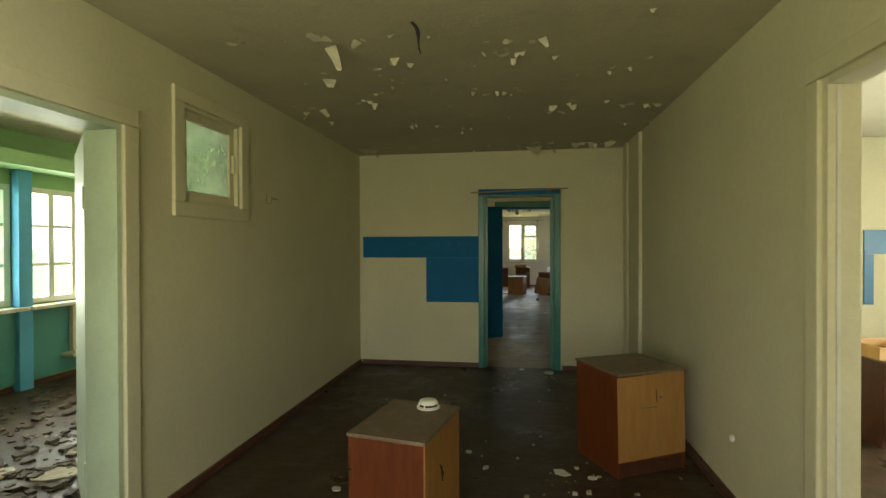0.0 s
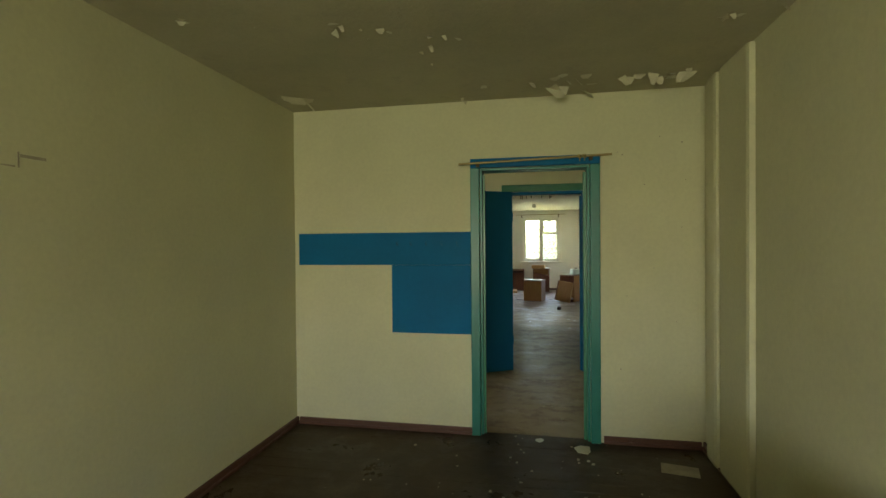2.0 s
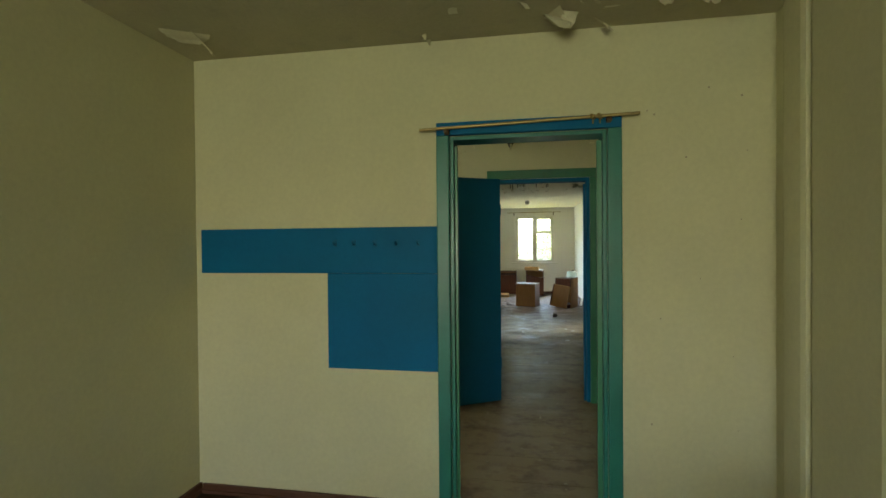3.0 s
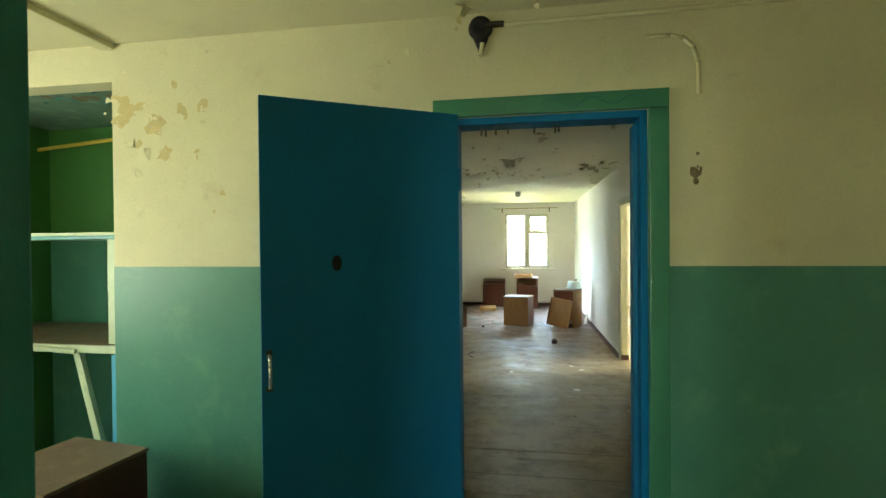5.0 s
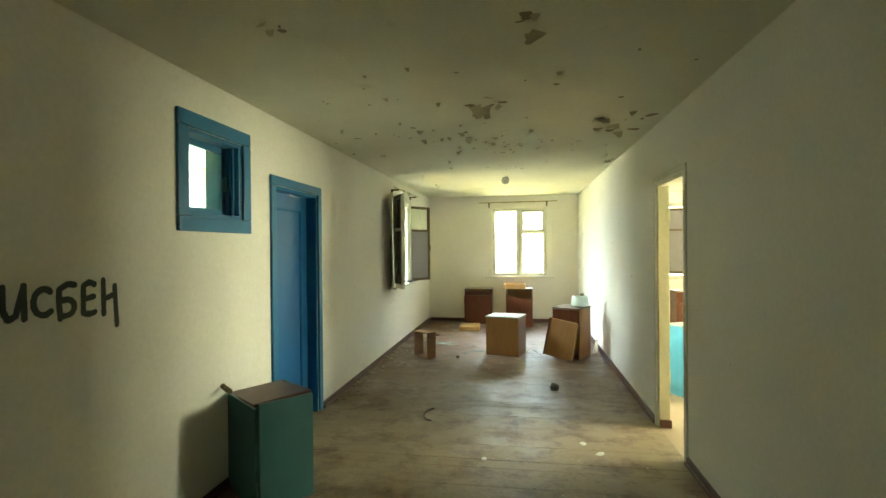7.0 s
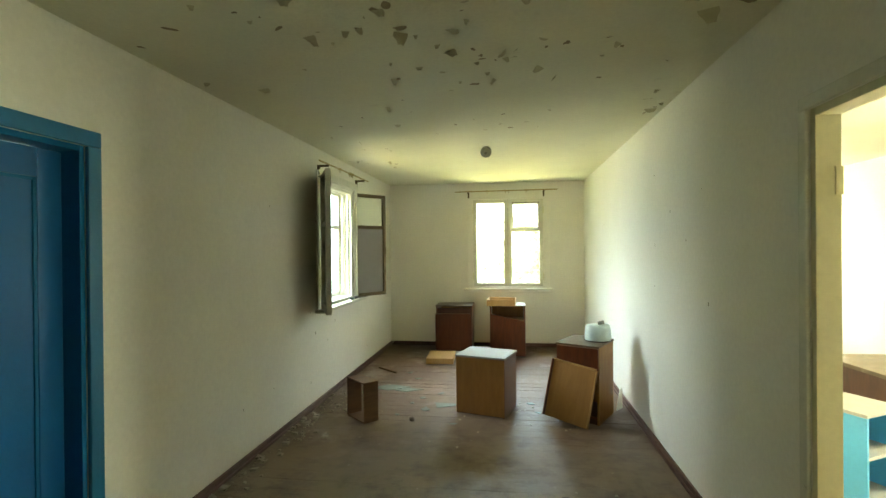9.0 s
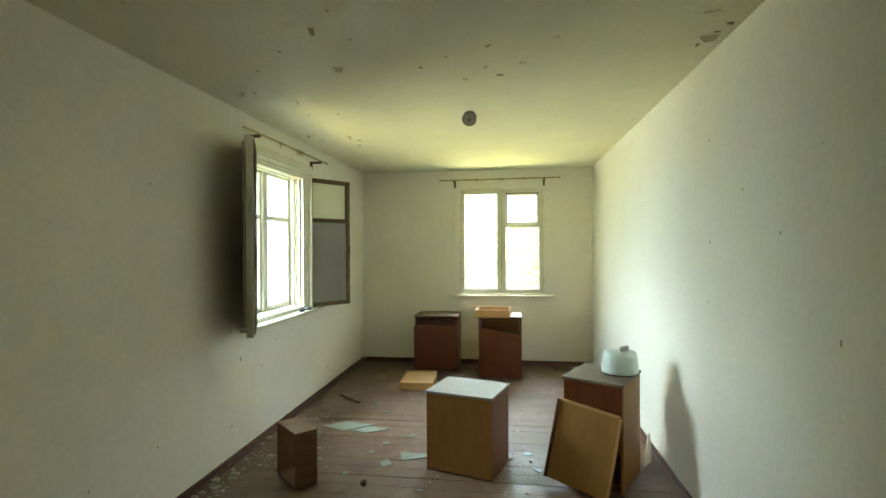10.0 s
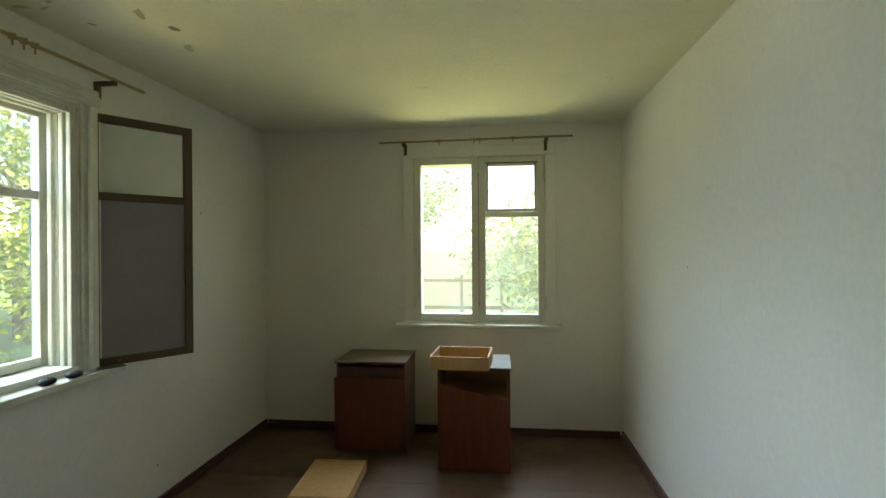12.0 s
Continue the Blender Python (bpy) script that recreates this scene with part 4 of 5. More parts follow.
lathe(bm, [(0.052, 0.006), (0.052, 0.022), (0.044, 0.036), (0.022, 0.040)], 28)
part("housing", bm, M["white_plastic"], s, smooth=True)
for a, wd in ((-100, 0.020), (-60, 0.014), (-145, 0.012)):
    part("slot", boxes((0.046, 0.0535, -wd, wd, 0.011, 0.022), bevel=0.001), M["black"], s, m=pose(0, 0, 0, 0, 0, a))
bm = bmesh.new()
lathe(bm, [(0.062, 0), (0.062, 0.005), (0.056, 0.007)], 24)
part("base_plate", bm, M["white_plastic"], s)
for y, z in ((2.62, 0.33), (1.78, 0.36)):
    s = thing("wall_outlet", pose(XA1, y, z), "small white plastic outlet on the wall", "socket", "wall outlets")
    bm = bmesh.new()
    lathe(bm, [(0.02, 0), (0.02, 0.012), (0.014, 0.018)], 20, pose(0, 0, 0, 0, -90, 0))
    part("cover", bm, M["white_plastic"], s, smooth=True)

# blue coat board with hooks
t = thing("coat_board", pose(0, YA1, 0), "blue painted coat board with small iron hooks", "coat rack", "coat boards")
part("board", boxes((-1.558, -0.147, -0.014, 0, 1.29, 1.542), bevel=0.002), M["blue"], t)
part("lower_board", boxes((-0.778, -0.147, -0.014, 0, 0.762, 1.289), bevel=0.002), M["blue"], t)
for x in (-0.73, -0.62, -0.50, -0.38, -0.26):
    bm = bmesh.new()
    rod(bm, (x, -0.014, 1.45), (x, -0.04, 1.445), 0.004, 6)
    rod(bm, (x, -0.04, 1.445), (x, -0.048, 1.465), 0.004, 6)
    box(bm, x - 0.008, x + 0.008, -0.017, -0.013, 1.435, 1.475)
    part("hook", bm, M["leaf_blue"], t)
t = thing("coat_board", pose(0, YA1, 0), "blue painted coat board in the neighbouring room", "coat rack", "coat boards")
part("board", boxes((3.88, 5.2, -0.014, 0, 1.33, 1.58), bevel=0.002), M["blue_trim"], t)
part("lower_board", boxes((3.88, 3.97, -0.014, 0, 0.80, 1.329), bevel=0.002), M["blue_trim"], t)
curtain_rod((-0.235, 4.53, 2.045), (0.86, 4.53, 2.075), (0.8, 0.83), "thin brass curtain rod across the door head", 0.03, (0, 0.018))
nightstand(pose(3.05, 2.9, 0, 0, 0, 185), 0.5, 0.42, 0.62, "dark red nightstand in the neighbouring room", "dark_wood", front="door")
tray(pose(2.98, 2.9, 0.62, 0, 0, 8), 0.42, 0.36, 0.09, "pine", "pale pine drawer lying on a dark nightstand")

# hall: open blue door leaf, conduit, shelf niche
leaf = thing("door_leaf", pose(0.044, 6.52, 0, 0, 0, 211.2), "dark blue flush door standing open with a hole", "door")
part("panel", boxes((0.0, 0.807, 0, 0.038, 0.012, 2.03), bevel=0.003), M["leaf_blue"], leaf)
bm = bmesh.new()
prev = None
for i in range(9):
    a = math.pi * i / 8
    p = (0.778, 0.040 + 0.05 * math.sin(a), 1.0 - 0.06 * math.cos(a))
    if prev:
        rod(bm, prev, p, 0.006, 8)
    prev = p
part("door_handle", bm, M["steel"], leaf, "worn steel bow handle", smooth=True)
for z in (0.94, 1.075):
    part("handle_plate", boxes((0.768, 0.79, 0.038, 0.041, z - 0.015, z + 0.005), bevel=0.001), M["dark_iron"], leaf)
# a flat black disc stands in for the shade inside the hole
bm = bmesh.new()
lathe(bm, [(0.026, 0), (0.022, 0.004), (0.010, 0.0045)], 16, pose(0.525, 0.0382, 1.40, -90, 0, 0) @ Matrix.Diagonal((0.75, 1.2, 0.4, 1)))
part("hole", bm, M["black"], leaf, "ragged hole where the lock was, its darkness a black disc")
for z in (0.3, 1.7):
    bm = bmesh.new()
    rod(bm, (-0.006, 0.02, z), (-0.006, 0.02, z + 0.1), 0.009, 10)
    part("hinge", bm, M["leaf_blue"], leaf)
t = thing("draught_strip", pose(0, 6.60, 1.988), "remains of a black felt strip under the door head", "draught strip")
for x, l in ((0.15, 0.03), (0.17, 0.035), (0.215, 0.03), (0.27, 0.025), (0.385, 0.03), (0.475, 0.032), (0.49, 0.028)):
    part("tatter", boxes((x, x + 0.008, -0.004, 0.004, -l, 0.002)), M["black"], t)
t = thing("cable_conduit", pose(0, YC1, 0), "plastered-over cable running from a dark junction hole", "cable")
bm = bmesh.new()
rod(bm, (0.24, -0.012, 2.435), (XC1, -0.012, 2.455), 0.011, 8)
part("cable", bm, M["wall_c"], t)
# solid black form stands in for the shade inside the junction hole
bm = bmesh.new()
lathe(bm, [(0.055, 0), (0.05, 0.02), (0.03, 0.024), (0.012, 0.016)], 20, pose(0.155, 0.002, 2.43, 90, 0, 0))
part("junction_box", bm, M["black"], t, "open junction box, its dark inside modelled in black", smooth=True)
bm = bmesh.new()
rod(bm, (0.165, -0.012, 2.36), (0.155, -0.016, 2.305), 0.010, 8)
part("dripped_plaster", bm, M["wall_c"], t)
bm = bmesh.new()
rod(bm, (0.18, -0.02, 2.435), (0.26, -0.02, 2.435), 0.014, 8)
part("cable_stub", bm, M["dark_iron"], t, "dark end of the cable")
# black cone draws the dark hole out into a keyhole shape
bm = bmesh.new()
lathe(bm, [(0.036, 0.0), (0.030, 0.03), (0.014, 0.07), (0.004, 0.10)], 12, pose(0.157, -0.004, 2.405, 180, 0, 0) @ Matrix.Diagonal((1, 0.35, 1, 1)))
part("dark_drip", bm, M["black"], t, "black drip below the dark hole", smooth=True)
bm = bmesh.new()
ridge = [(0.86, 2.342), (0.95, 2.34), (1.005, 2.325), (1.043, 2.285), (1.062, 2.22), (1.062, 2.09)]
for p, q in zip(ridge, ridge[1:]):
    rod(bm, (p[0], 0.0, p[1]), (q[0], 0.0, q[1]), 0.009, 10)
part("buried_cable", bm, M["wall_c"], t, "ridge of a plastered-over cable", smooth=True)
bm = bmesh.new()
prev = None
for i in range(40):
    u = i / 39
    p = (0.42 + 0.40 * u, -0.036, 2.075 + 0.025 * math.sin(u * 15) * (1 - 0.4 * u))
    if prev:
        rod(bm, prev, p, 0.0028, 6)
    prev = p
tagged(link("bent_wire", bm, M["teal_trim"]), "thin overpainted wire curling over the door head", "wire").location = (0, YC1, 0)

sh = thing("wall_shelf", Matrix(), "mint painted shelves on posts in the niche", "shelf")
part("shelf_board", boxes((-3.1, -1.725, 6.66, 7.2, 1.515, 1.55), bevel=0.004), M["mint"], sh)
part("shelf_board", boxes((-3.1, -1.725, 6.64, 7.3, 0.93, 0.955), bevel=0.004), M["dusty_top"], sh)
part("shelf_edge", boxes((-3.1, -1.725, 6.615, 6.639, 0.915, 0.955), bevel=0.003), M["mint"], sh)
part("shelf_edge", boxes((-3.1, -1.725, 6.636, 6.659, 1.512, 1.532), bevel=0.003), M["room_teal"], sh)
part("post", boxes((-1.84, -1.79, 6.66, 6.70, 0.956, 1.514), bevel=0.004), M["mint"], sh)
part("back_post", boxes((-1.784, -1.75, 6.70, 6.73, 0.956, 1.514), bevel=0.003), M["dado"], sh)
part("post", boxes((-1.825, -1.79, 6.66, 6.70, 0.30, 0.90), bevel=0.004), M["shelf_blue"], sh)
part("post", boxes((-1.786, -1.757, 6.69, 6.72, 0.33, 0.914), bevel=0.003), M["room_teal"], sh)
part("brace", boxes((-0.02, 0.02, -0.015, 0.015, -0.66, 0), bevel=0.003), M["mint"], sh, m=pose(-2.02, 6.655, 0.91, 0, -15, 0))
part("loose_lath", boxes((-0.62, 0, -0.015, 0.015, 0, 0.022), bevel=0.003), M["mint"], sh, m=pose(-1.98, 6.6, 0.915, 0, 9, 22))
part("loose_lath", boxes((-0.5, 0, -0.012, 0.012, 0, 0.02), bevel=0.003), M["mint"], sh, m=pose(-2.44, 6.50, 0.815, 0, -7, -32))
bm = bmesh.new()
rod(bm, (-3.12, 7.42, 2.18), (-1.72, 7.36, 2.27), 0.014, 10)
tagged(link("gas_pipe", bm, M["wire"]), "thin yellow pipe under the niche ceiling", "pipe")
nightstand(pose(-1.57, 6.14, 0, 0, 0, 172), 0.43, 0.43, 0.575, "dark nightstand with a pale worn top in the hall", "dark_wood", back="dark_wood", top="dusty_top", front="door")
setting("ceiling_trim", boxes((-1.78, -1.70, YC0, YC1, ZC - 0.03, ZC), bevel=0.006), M["wall_c"], "painted strip along the hall ceiling", "trim")

# long room: teal cabinet with sprung lid
t = thing("teal_cabinet", pose(-0.975, 9.151, 0, 0, 0, 49), "broken dark teal painted cabinet with a sprung lid", "cabinet")
part("side_panel", boxes((0, 0.317, 0, 0.018, 0, 0.60), bevel=0.003), M["teal_box"], t)
part("side_panel", boxes((0.0, 0.317, 0.43, 0.448, 0, 0.56), bevel=0.003), M["teal_box"], t)
part("front_panel", boxes((-0.02, -0.004, 0.012, 0.445, 0, 0.575), bevel=0.003), M["teal_box"], t, "panel pulled loose at the corner", pose(0, 0, 0, 0, 0, 2.2))
part("back_panel", boxes((0.299, 0.317, 0.019, 0.43, 0, 0.6), bevel=0.003), M["teal_box"], t)
part("lid", boxes((-0.02, 0.32, 0, 0.45, 0, 0.016), bevel=0.003), M["skirting"], t, "tilted brown lid", pose(0.0, 0.02, 0.585, -4, -3.0, 0))
part("lid_batten", boxes((-0.015, 0.01, 0.30, 0.43, 0.0, 0.022), bevel=0.003), M["old_wood"], t, "", pose(-0.03, 0.0, 0.575, 6, 0, 6))

nightstand(pose(0.262, 13.36, 0, 0, 0, -16.6), 0.45, 0.38, 0.52, "upturned nightstand with yellow plywood back and dusty top", top="dust_white", lift=0.03)
c4 = nightstand(pose(1.125, 13.29, 0, 0, 0, 152.6), 0.36, 0.42, 0.655, "nightstand with red front and raw side, missing its door", "red_wood", back="ply", top="dusty_top", front="top_drawer", lift=0.05)
for o in c4.children:
    if o.name.startswith("side_panel"):
        o.data.materials[0] = M["ply"]
nightstand(pose(-0.32, 15.98, 0, 0, 0, 180), 0.51, 0.42, 0.655, "dark red nightstand with a dropped front panel", "red_wood", top="dusty_top", front="gap")
nightstand(pose(0.437, 15.72, 0, 0, 0, 180), 0.475, 0.40, 0.69, "dark red nightstand with a slanting broken door", "red_wood", top="dusty_top", front="slant")
tray(pose(0.36, 15.60, 0.69, 0, 0, -3), 0.38, 0.34, 0.085, "pine", "pale pine drawer resting on a nightstand")
tray(pose(-0.425, 15.23, 0.075, 180, 0, 3), 0.345, 0.48, 0.07, "pine", "pale pine drawer upside down on the floor")
tray(pose(-0.755, 13.06, 0.172, 90, 0, -42), 0.29, 0.34, 0.14, "brown_ply", "brown drawer frame without bottom standing on its edge", bottom=False)
p = thing("cabinet_panel", pose(0.918, 13.044, 0.025, -9.5, 7.5, -28.5), "yellow plywood drawer bottom leaning on the nightstand", "panel")
part("panel", boxes((-0.18, 0.18, 0, 0.006, 0.0, 0.47)), M["ply"], p)

part("edge_strip", boxes((-0.20, -0.181, -0.012, 0.03, 0.0, 0.48), bevel=0.003), M["red_wood"], p)
part("edge_strip", boxes((0.181, 0.195, -0.008, 0.02, 0.0, 0.47), bevel=0.003), M["pine"], p)
part("edge_strip", boxes((-0.18, 0.18, -0.01, 0.02, 0.471, 0.485), bevel=0.003), M["pine"], p)

s = thing("plafond", pose(1.235, 13.31, 0.655), "pale broken glass lampshade standing on a nightstand", "lampshade")
bm = bmesh.new()
lathe(bm, [(0.100, 0.0), (0.110, 0.006), (0.113, 0.022), (0.108, 0.09), (0.102, 0.122), (0.094, 0.134), (0.08, 0.139), (0.03, 0.141)], 40)
for v in bm.verts:
    a = math.atan2(v.co.y, v.co.x)
    if v.co.z > 0.115:
        v.co.z += 0.006 * math.sin(a * 2 + 0.6) * v.co.xy.length / 0.1
part("shade", bm, M["frosted"], s, smooth=True)
bm = bmesh.new()
lathe(bm, [(0.111, 0.001), (0.1145, 0.004), (0.111, 0.008)], 40)
part("rim", bm, M["dark_iron"], s, "dark line round the lower lip")
shard_top = prism([(0.012, -0.012), (0.075, -0.004), (0.07, 0.012), (0.02, 0.01)], 0.132, 0.165)
part("shard", shard_top, M["dull_grey"], s, "dark broken piece of the shade", pose(0, 0, 0, 6, -9, 20))
# thin rods stand in for a whitish fibrous lump
bm = bmesh.new()
for i in range(5):
    rod(bm, (1.42 + 0.015 * i, 13.45 + 0.02 * i, 0.0), (1.47 + 0.008 * i, 13.55 + 0.02 * i, 0.16), 0.006, 6)
tagged(link("fibrous_lump", bm, M["white_trim"]), "whitish fibrous lump in the corner, drawn as thin rods", "laths")

# ceiling lamp stub
l = thing("ceiling_lamp", pose(0.262, 13.58, ZB - 0.042, -50, 8, 0), "grey ceiling lamp base hanging loose without its shade", "ceiling lamp")
bm = bmesh.new()
lathe(bm, [(0.050, 0.012), (0.053, -0.028), (0.050, -0.032), (0.030, -0.033), (0.006, -0.034)], 32)
part("rose", bm, M["dull_grey"], l, "dull grey metal disc", smooth=False)
bm = bmesh.new()
lathe(bm, [(0.010, -0.034), (0.010, -0.042), (0.004, -0.043)], 16)
part("lamp_holder", bm, M["dark_iron"], l)
bm = bmesh.new()
lathe(bm, [(0.0035, -0.040), (0.0035, -0.046), (0.001, -0.047)], 10)
part("screw", bm, M["steel"], l)
part("clip", boxes((-0.052, -0.035, 0.0, 0.02, -0.01, 0.03), bevel=0.002), M["dark_iron"], l)
bm = bmesh.new()
prev = None
for i in range(9):
    k = i / 8
    p = (-0.205 + 0.05 * k + 0.012 * math.sin(5 * k), 1.22 + 0.05 * k, ZA - 0.14 * k ** 1.3)
    if prev:
        rod(bm, prev, p, 0.004 + 0.006 * math.sin(math.pi * min(1, k * 1.2)), 6)
    prev = p
tagged(link("lamp_wire", bm, M["black"]), "dark torn lamp wire hanging from the ceiling", "wire")

# sunlit room: blue shelf unit, desk, cabinet
u = thing("shelf_unit", pose(2.10, 11.39, 0, 0, 0, 29), "bright blue painted open shelf unit", "shelf unit")
part("side_panel", boxes((0, 0.016, 0, 0.42, 0, 0.672), bevel=0.003), M["shelf_blue"], u)
part("side_panel", boxes((0.286, 0.302, 0, 0.42, 0, 0.672), bevel=0.003), M["shelf_blue"], u)
part("back_panel", boxes((0.016, 0.286, 0.408, 0.42, 0, 0.672)), M["shelf_blue"], u)
part("top", boxes((-0.004, 0.306, -0.004, 0.424, 0.673, 0.69), bevel=0.003), M["dust_white"], u, "dusty top board")
for z in (0.05, 0.26, 0.47):
    part("shelf_board", boxes((0.016, 0.286, 0.004, 0.408, z, z + 0.016), bevel=0.002), M["dust_white"], u)
d = thing("desk", pose(3.18, 12.3, 0, 0, 0, 4), "dark red varnished desk in the sunlit room", "desk")
part("desktop", boxes((-0.6, 0.6, -0.32, 0.32, 0.70, 0.725), bevel=0.004), M["dusty_top"], d)
part("side_panel", boxes((-0.58, -0.56, -0.3, 0.3, 0, 0.70)), M["dark_wood"], d)
part("side_panel", boxes((0.56, 0.58, -0.3, 0.3, 0, 0.70)), M["dark_wood"], d)
part("back_panel", boxes((-0.56, 0.56, 0.26, 0.28, 0.25, 0.70)), M["dark_wood"], d)
part("rail", boxes((-0.56, 0.56, -0.28, -0.265, 0.56, 0.60)), M["dark_wood"], d)
nightstand(pose(3.35, 15.7, 0, 0, 0, 180), 0.5, 0.4, 0.66, "orange-brown nightstand below the window", "red_wood")

# ---- writing on the wall ----
def arc(cx, cy, rx, ry, a0, a1, n=9):
    """Points on an arc, angles in degrees."""
    return [(cx + rx * math.cos(radians(a0 + (a1 - a0) * i / n)), cy + ry * math.sin(radians(a0 + (a1 - a0) * i / n))) for i in range(n + 1)]


LETTERS = [
    (7.905, 0.105, 1.165, 0.165, [[(0.95, 0.98), (0.6, 1.0), (0.15, 0.85), (0.12, 0.5), (0.2, 0.0)], [(0.15, 0.55)] + arc(0.5, 0.32, 0.45, 0.26, 80, -80) + [(0.2, 0.05)]]),
    (8.035, 0.080, 1.165, 0.155, [[(0.25, 0.0), (0.2, 1.0)], [(0.15, 0.97)] + arc(0.45, 0.72, 0.5, 0.26, 70, -80) + [(0.25, 0.42)]]),
    (8.125, 0.090, 1.180, 0.125, [[(0.1, 1.0), (0.1, 0.35), (0.3, 0.05), (0.6, 0.15), (0.9, 0.9)], [(0.93, 1.0), (0.95, 0.02)]]),
    (8.240, 0.075, 1.185, 0.105, [[(0.95, 0.85)] + arc(0.6, 0.5, 0.55, 0.48, 60, 310) + [(0.95, 0.12)]]),
    (8.335, 0.085, 1.165, 0.135, [[(0.95, 0.95), (0.6, 1.0), (0.15, 0.85), (0.12, 0.5), (0.2, 0.0)], [(0.15, 0.52)] + arc(0.5, 0.3, 0.42, 0.24, 80, -80) + [(0.2, 0.05)]]),
    (8.445, 0.070, 1.160, 0.140, [[(0.9, 0.92), (0.55, 1.0), (0.15, 0.9), (0.12, 0.1), (0.5, 0.03), (0.95, 0.08)], [(0.15, 0.5), (0.85, 0.55)]]),
    (8.545, 0.080, 1.155, 0.150, [[(0.1, 1.0), (0.12, 0.0)], [(0.1, 0.42), (0.85, 0.55)], [(0.85, 0.8), (0.9, 0.3), (0.98, -0.38)]]),
]
r = random.Random(7)
wr = thing("wall_writing", pose(XB0, 7.87, 1.178), "dark green sprayed word БРИСБЕН on the white wall", "graffiti")
for y0, wide, z0, high, strokes in LETTERS:
    bm = bmesh.new()
    for line in strokes:
        fine = [line[-1]]
        for a, b in zip(line, line[1:]):
            n = max(2, round(math.hypot((b[0] - a[0]) * wide, (b[1] - a[1]) * high) / 0.0035))
            fine += [(a[0] + (b[0] - a[0]) * k / n, a[1] + (b[1] - a[1]) * k / n) for k in range(n)]
        for i, (u, v) in enumerate(fine):
            k = 0.0128 * r.uniform(0.85, 1.1)
            c = Vector((0.0012 + 0.00001 * i, y0 + u * wide - 7.9, z0 + v * high - 1.15))
            bm.faces.new([bm.verts.new(c + Vector((0, k * math.cos(q), k * math.sin(q)))) for q in [math.pi * n / 5 for n in range(10)]])
            for _ in range(3):
                q, d, e = r.uniform(0, 6.3), k + abs(r.gauss(0, 0.004)), r.uniform(0.0006, 0.0014)
                p = c + Vector((0, d * math.cos(q), d * math.sin(q)))
                bm.faces.new([bm.verts.new(p + Vector((0, e * math.cos(n), e * math.sin(n)))) for n in (0.3, 1.9, 3.4, 5.0)])
    part("letter", bm, M["ink"], wr)


# ---- loose paint, stains, rubble ----
def flake(bm, x, y, z, size, r, hang):
    """A curled scrap of paint that hangs from the ceiling by one long edge."""
    turn = r.gauss(0, 0.55) + (math.pi if r.random() < 0.3 else 0)
    wide, deep = size * r.uniform(1.1, 1.9), size * r.uniform(0.6, 1.1)
    lean, curl = r.uniform(0.1, 1.0) * hang, r.uniform(-0.3, 0.9) * hang
    skew = r.uniform(-0.5, 0.5)
    rows = []
    for j in range(4):
        v = j / 3
        half = wide * (0.5 - 0.3 * v ** r.uniform(1.0, 2.5))
        row = []
        for i in range(3):
            u = (i - 1) * half + skew * wide * v * 0.6 + r.uniform(-0.1, 0.1) * half
            w = deep * v * (1 + r.uniform(-0.12, 0.12))
            drop = deep * (lean * v + curl * v * v) + 0.1 * size * r.random() * v
            row.append(bm.verts.new((x + u * math.cos(turn) - w * math.sin(turn), y + u * math.sin(turn) + w * math.cos(turn), z - 0.003 - max(0, drop))))
        rows.append(row)
    for j in range(3):
        for i in range(2):
            bm.faces.new((rows[j][i], rows[j][i + 1], rows[j + 1][i + 1], rows[j + 1][i]))


def patch(bm, x, y, z, size, r):
    """A flat ragged scar where paint came off, just below the ceiling's face."""
    n, lie = r.randint(7, 11), r.uniform(0.0025, 0.006)
    turn, flat = r.uniform(0, math.pi), r.uniform(0.35, 0.9)
    vs = []
    for i in range(n):
        a, k = 2 * math.pi * i / n, size * r.uniform(0.5, 1.1)
        u, v = k * math.cos(a), k * flat * math.sin(a)
        vs.append(bm.verts.new((x + u * math.cos(turn) - v * math.sin(turn), y + u * math.sin(turn) + v * math.cos(turn), z - lie)))
    bm.faces.new(vs)


def peeling(name, z, groups, seed, material, label, hang, fn=flake):
    r = random.Random(seed)
    bm = bmesh.new()
    for x, y, dx, dy, count, small, big in groups:
        for _ in range(count):
            args = (bm, x + r.gauss(0, dx), y + r.gauss(0, dy), z, (small + (big - small) * r.random() ** 1.5), r)
            fn(*args, hang) if fn is flake else fn(*args)
    bmesh.ops.recalc_face_normals(bm, faces=bm.faces)
    return tagged(link(name, bm, material), label, "paint flakes", kind="stuff")


A_WEST = [(-0.66, 1.36, 3, 0.085), (-0.50, 1.40, 2, 0.045), (-0.36, 1.36, 1, 0.04), (-1.19, 1.28, 2, 0.055), (-0.35, 1.71, 2, 0.06), (-0.54, 1.78, 1, 0.04), (-0.86, 1.90, 1, 0.07), (-0.48, 1.99, 3, 0.04), (-0.72, 2.26, 1, 0.04),
          (-0.81, 2.48, 3, 0.05), (-1.33, 2.56, 5, 0.075), (-1.27, 2.98, 2, 0.055), (-0.60, 3.19, 2, 0.06), (-0.42, 3.28, 2, 0.055), (-0.15, 3.53, 4, 0.05), (-1.37, 4.25, 2, 0.19), (-0.17, 4.52, 2, 0.04)]
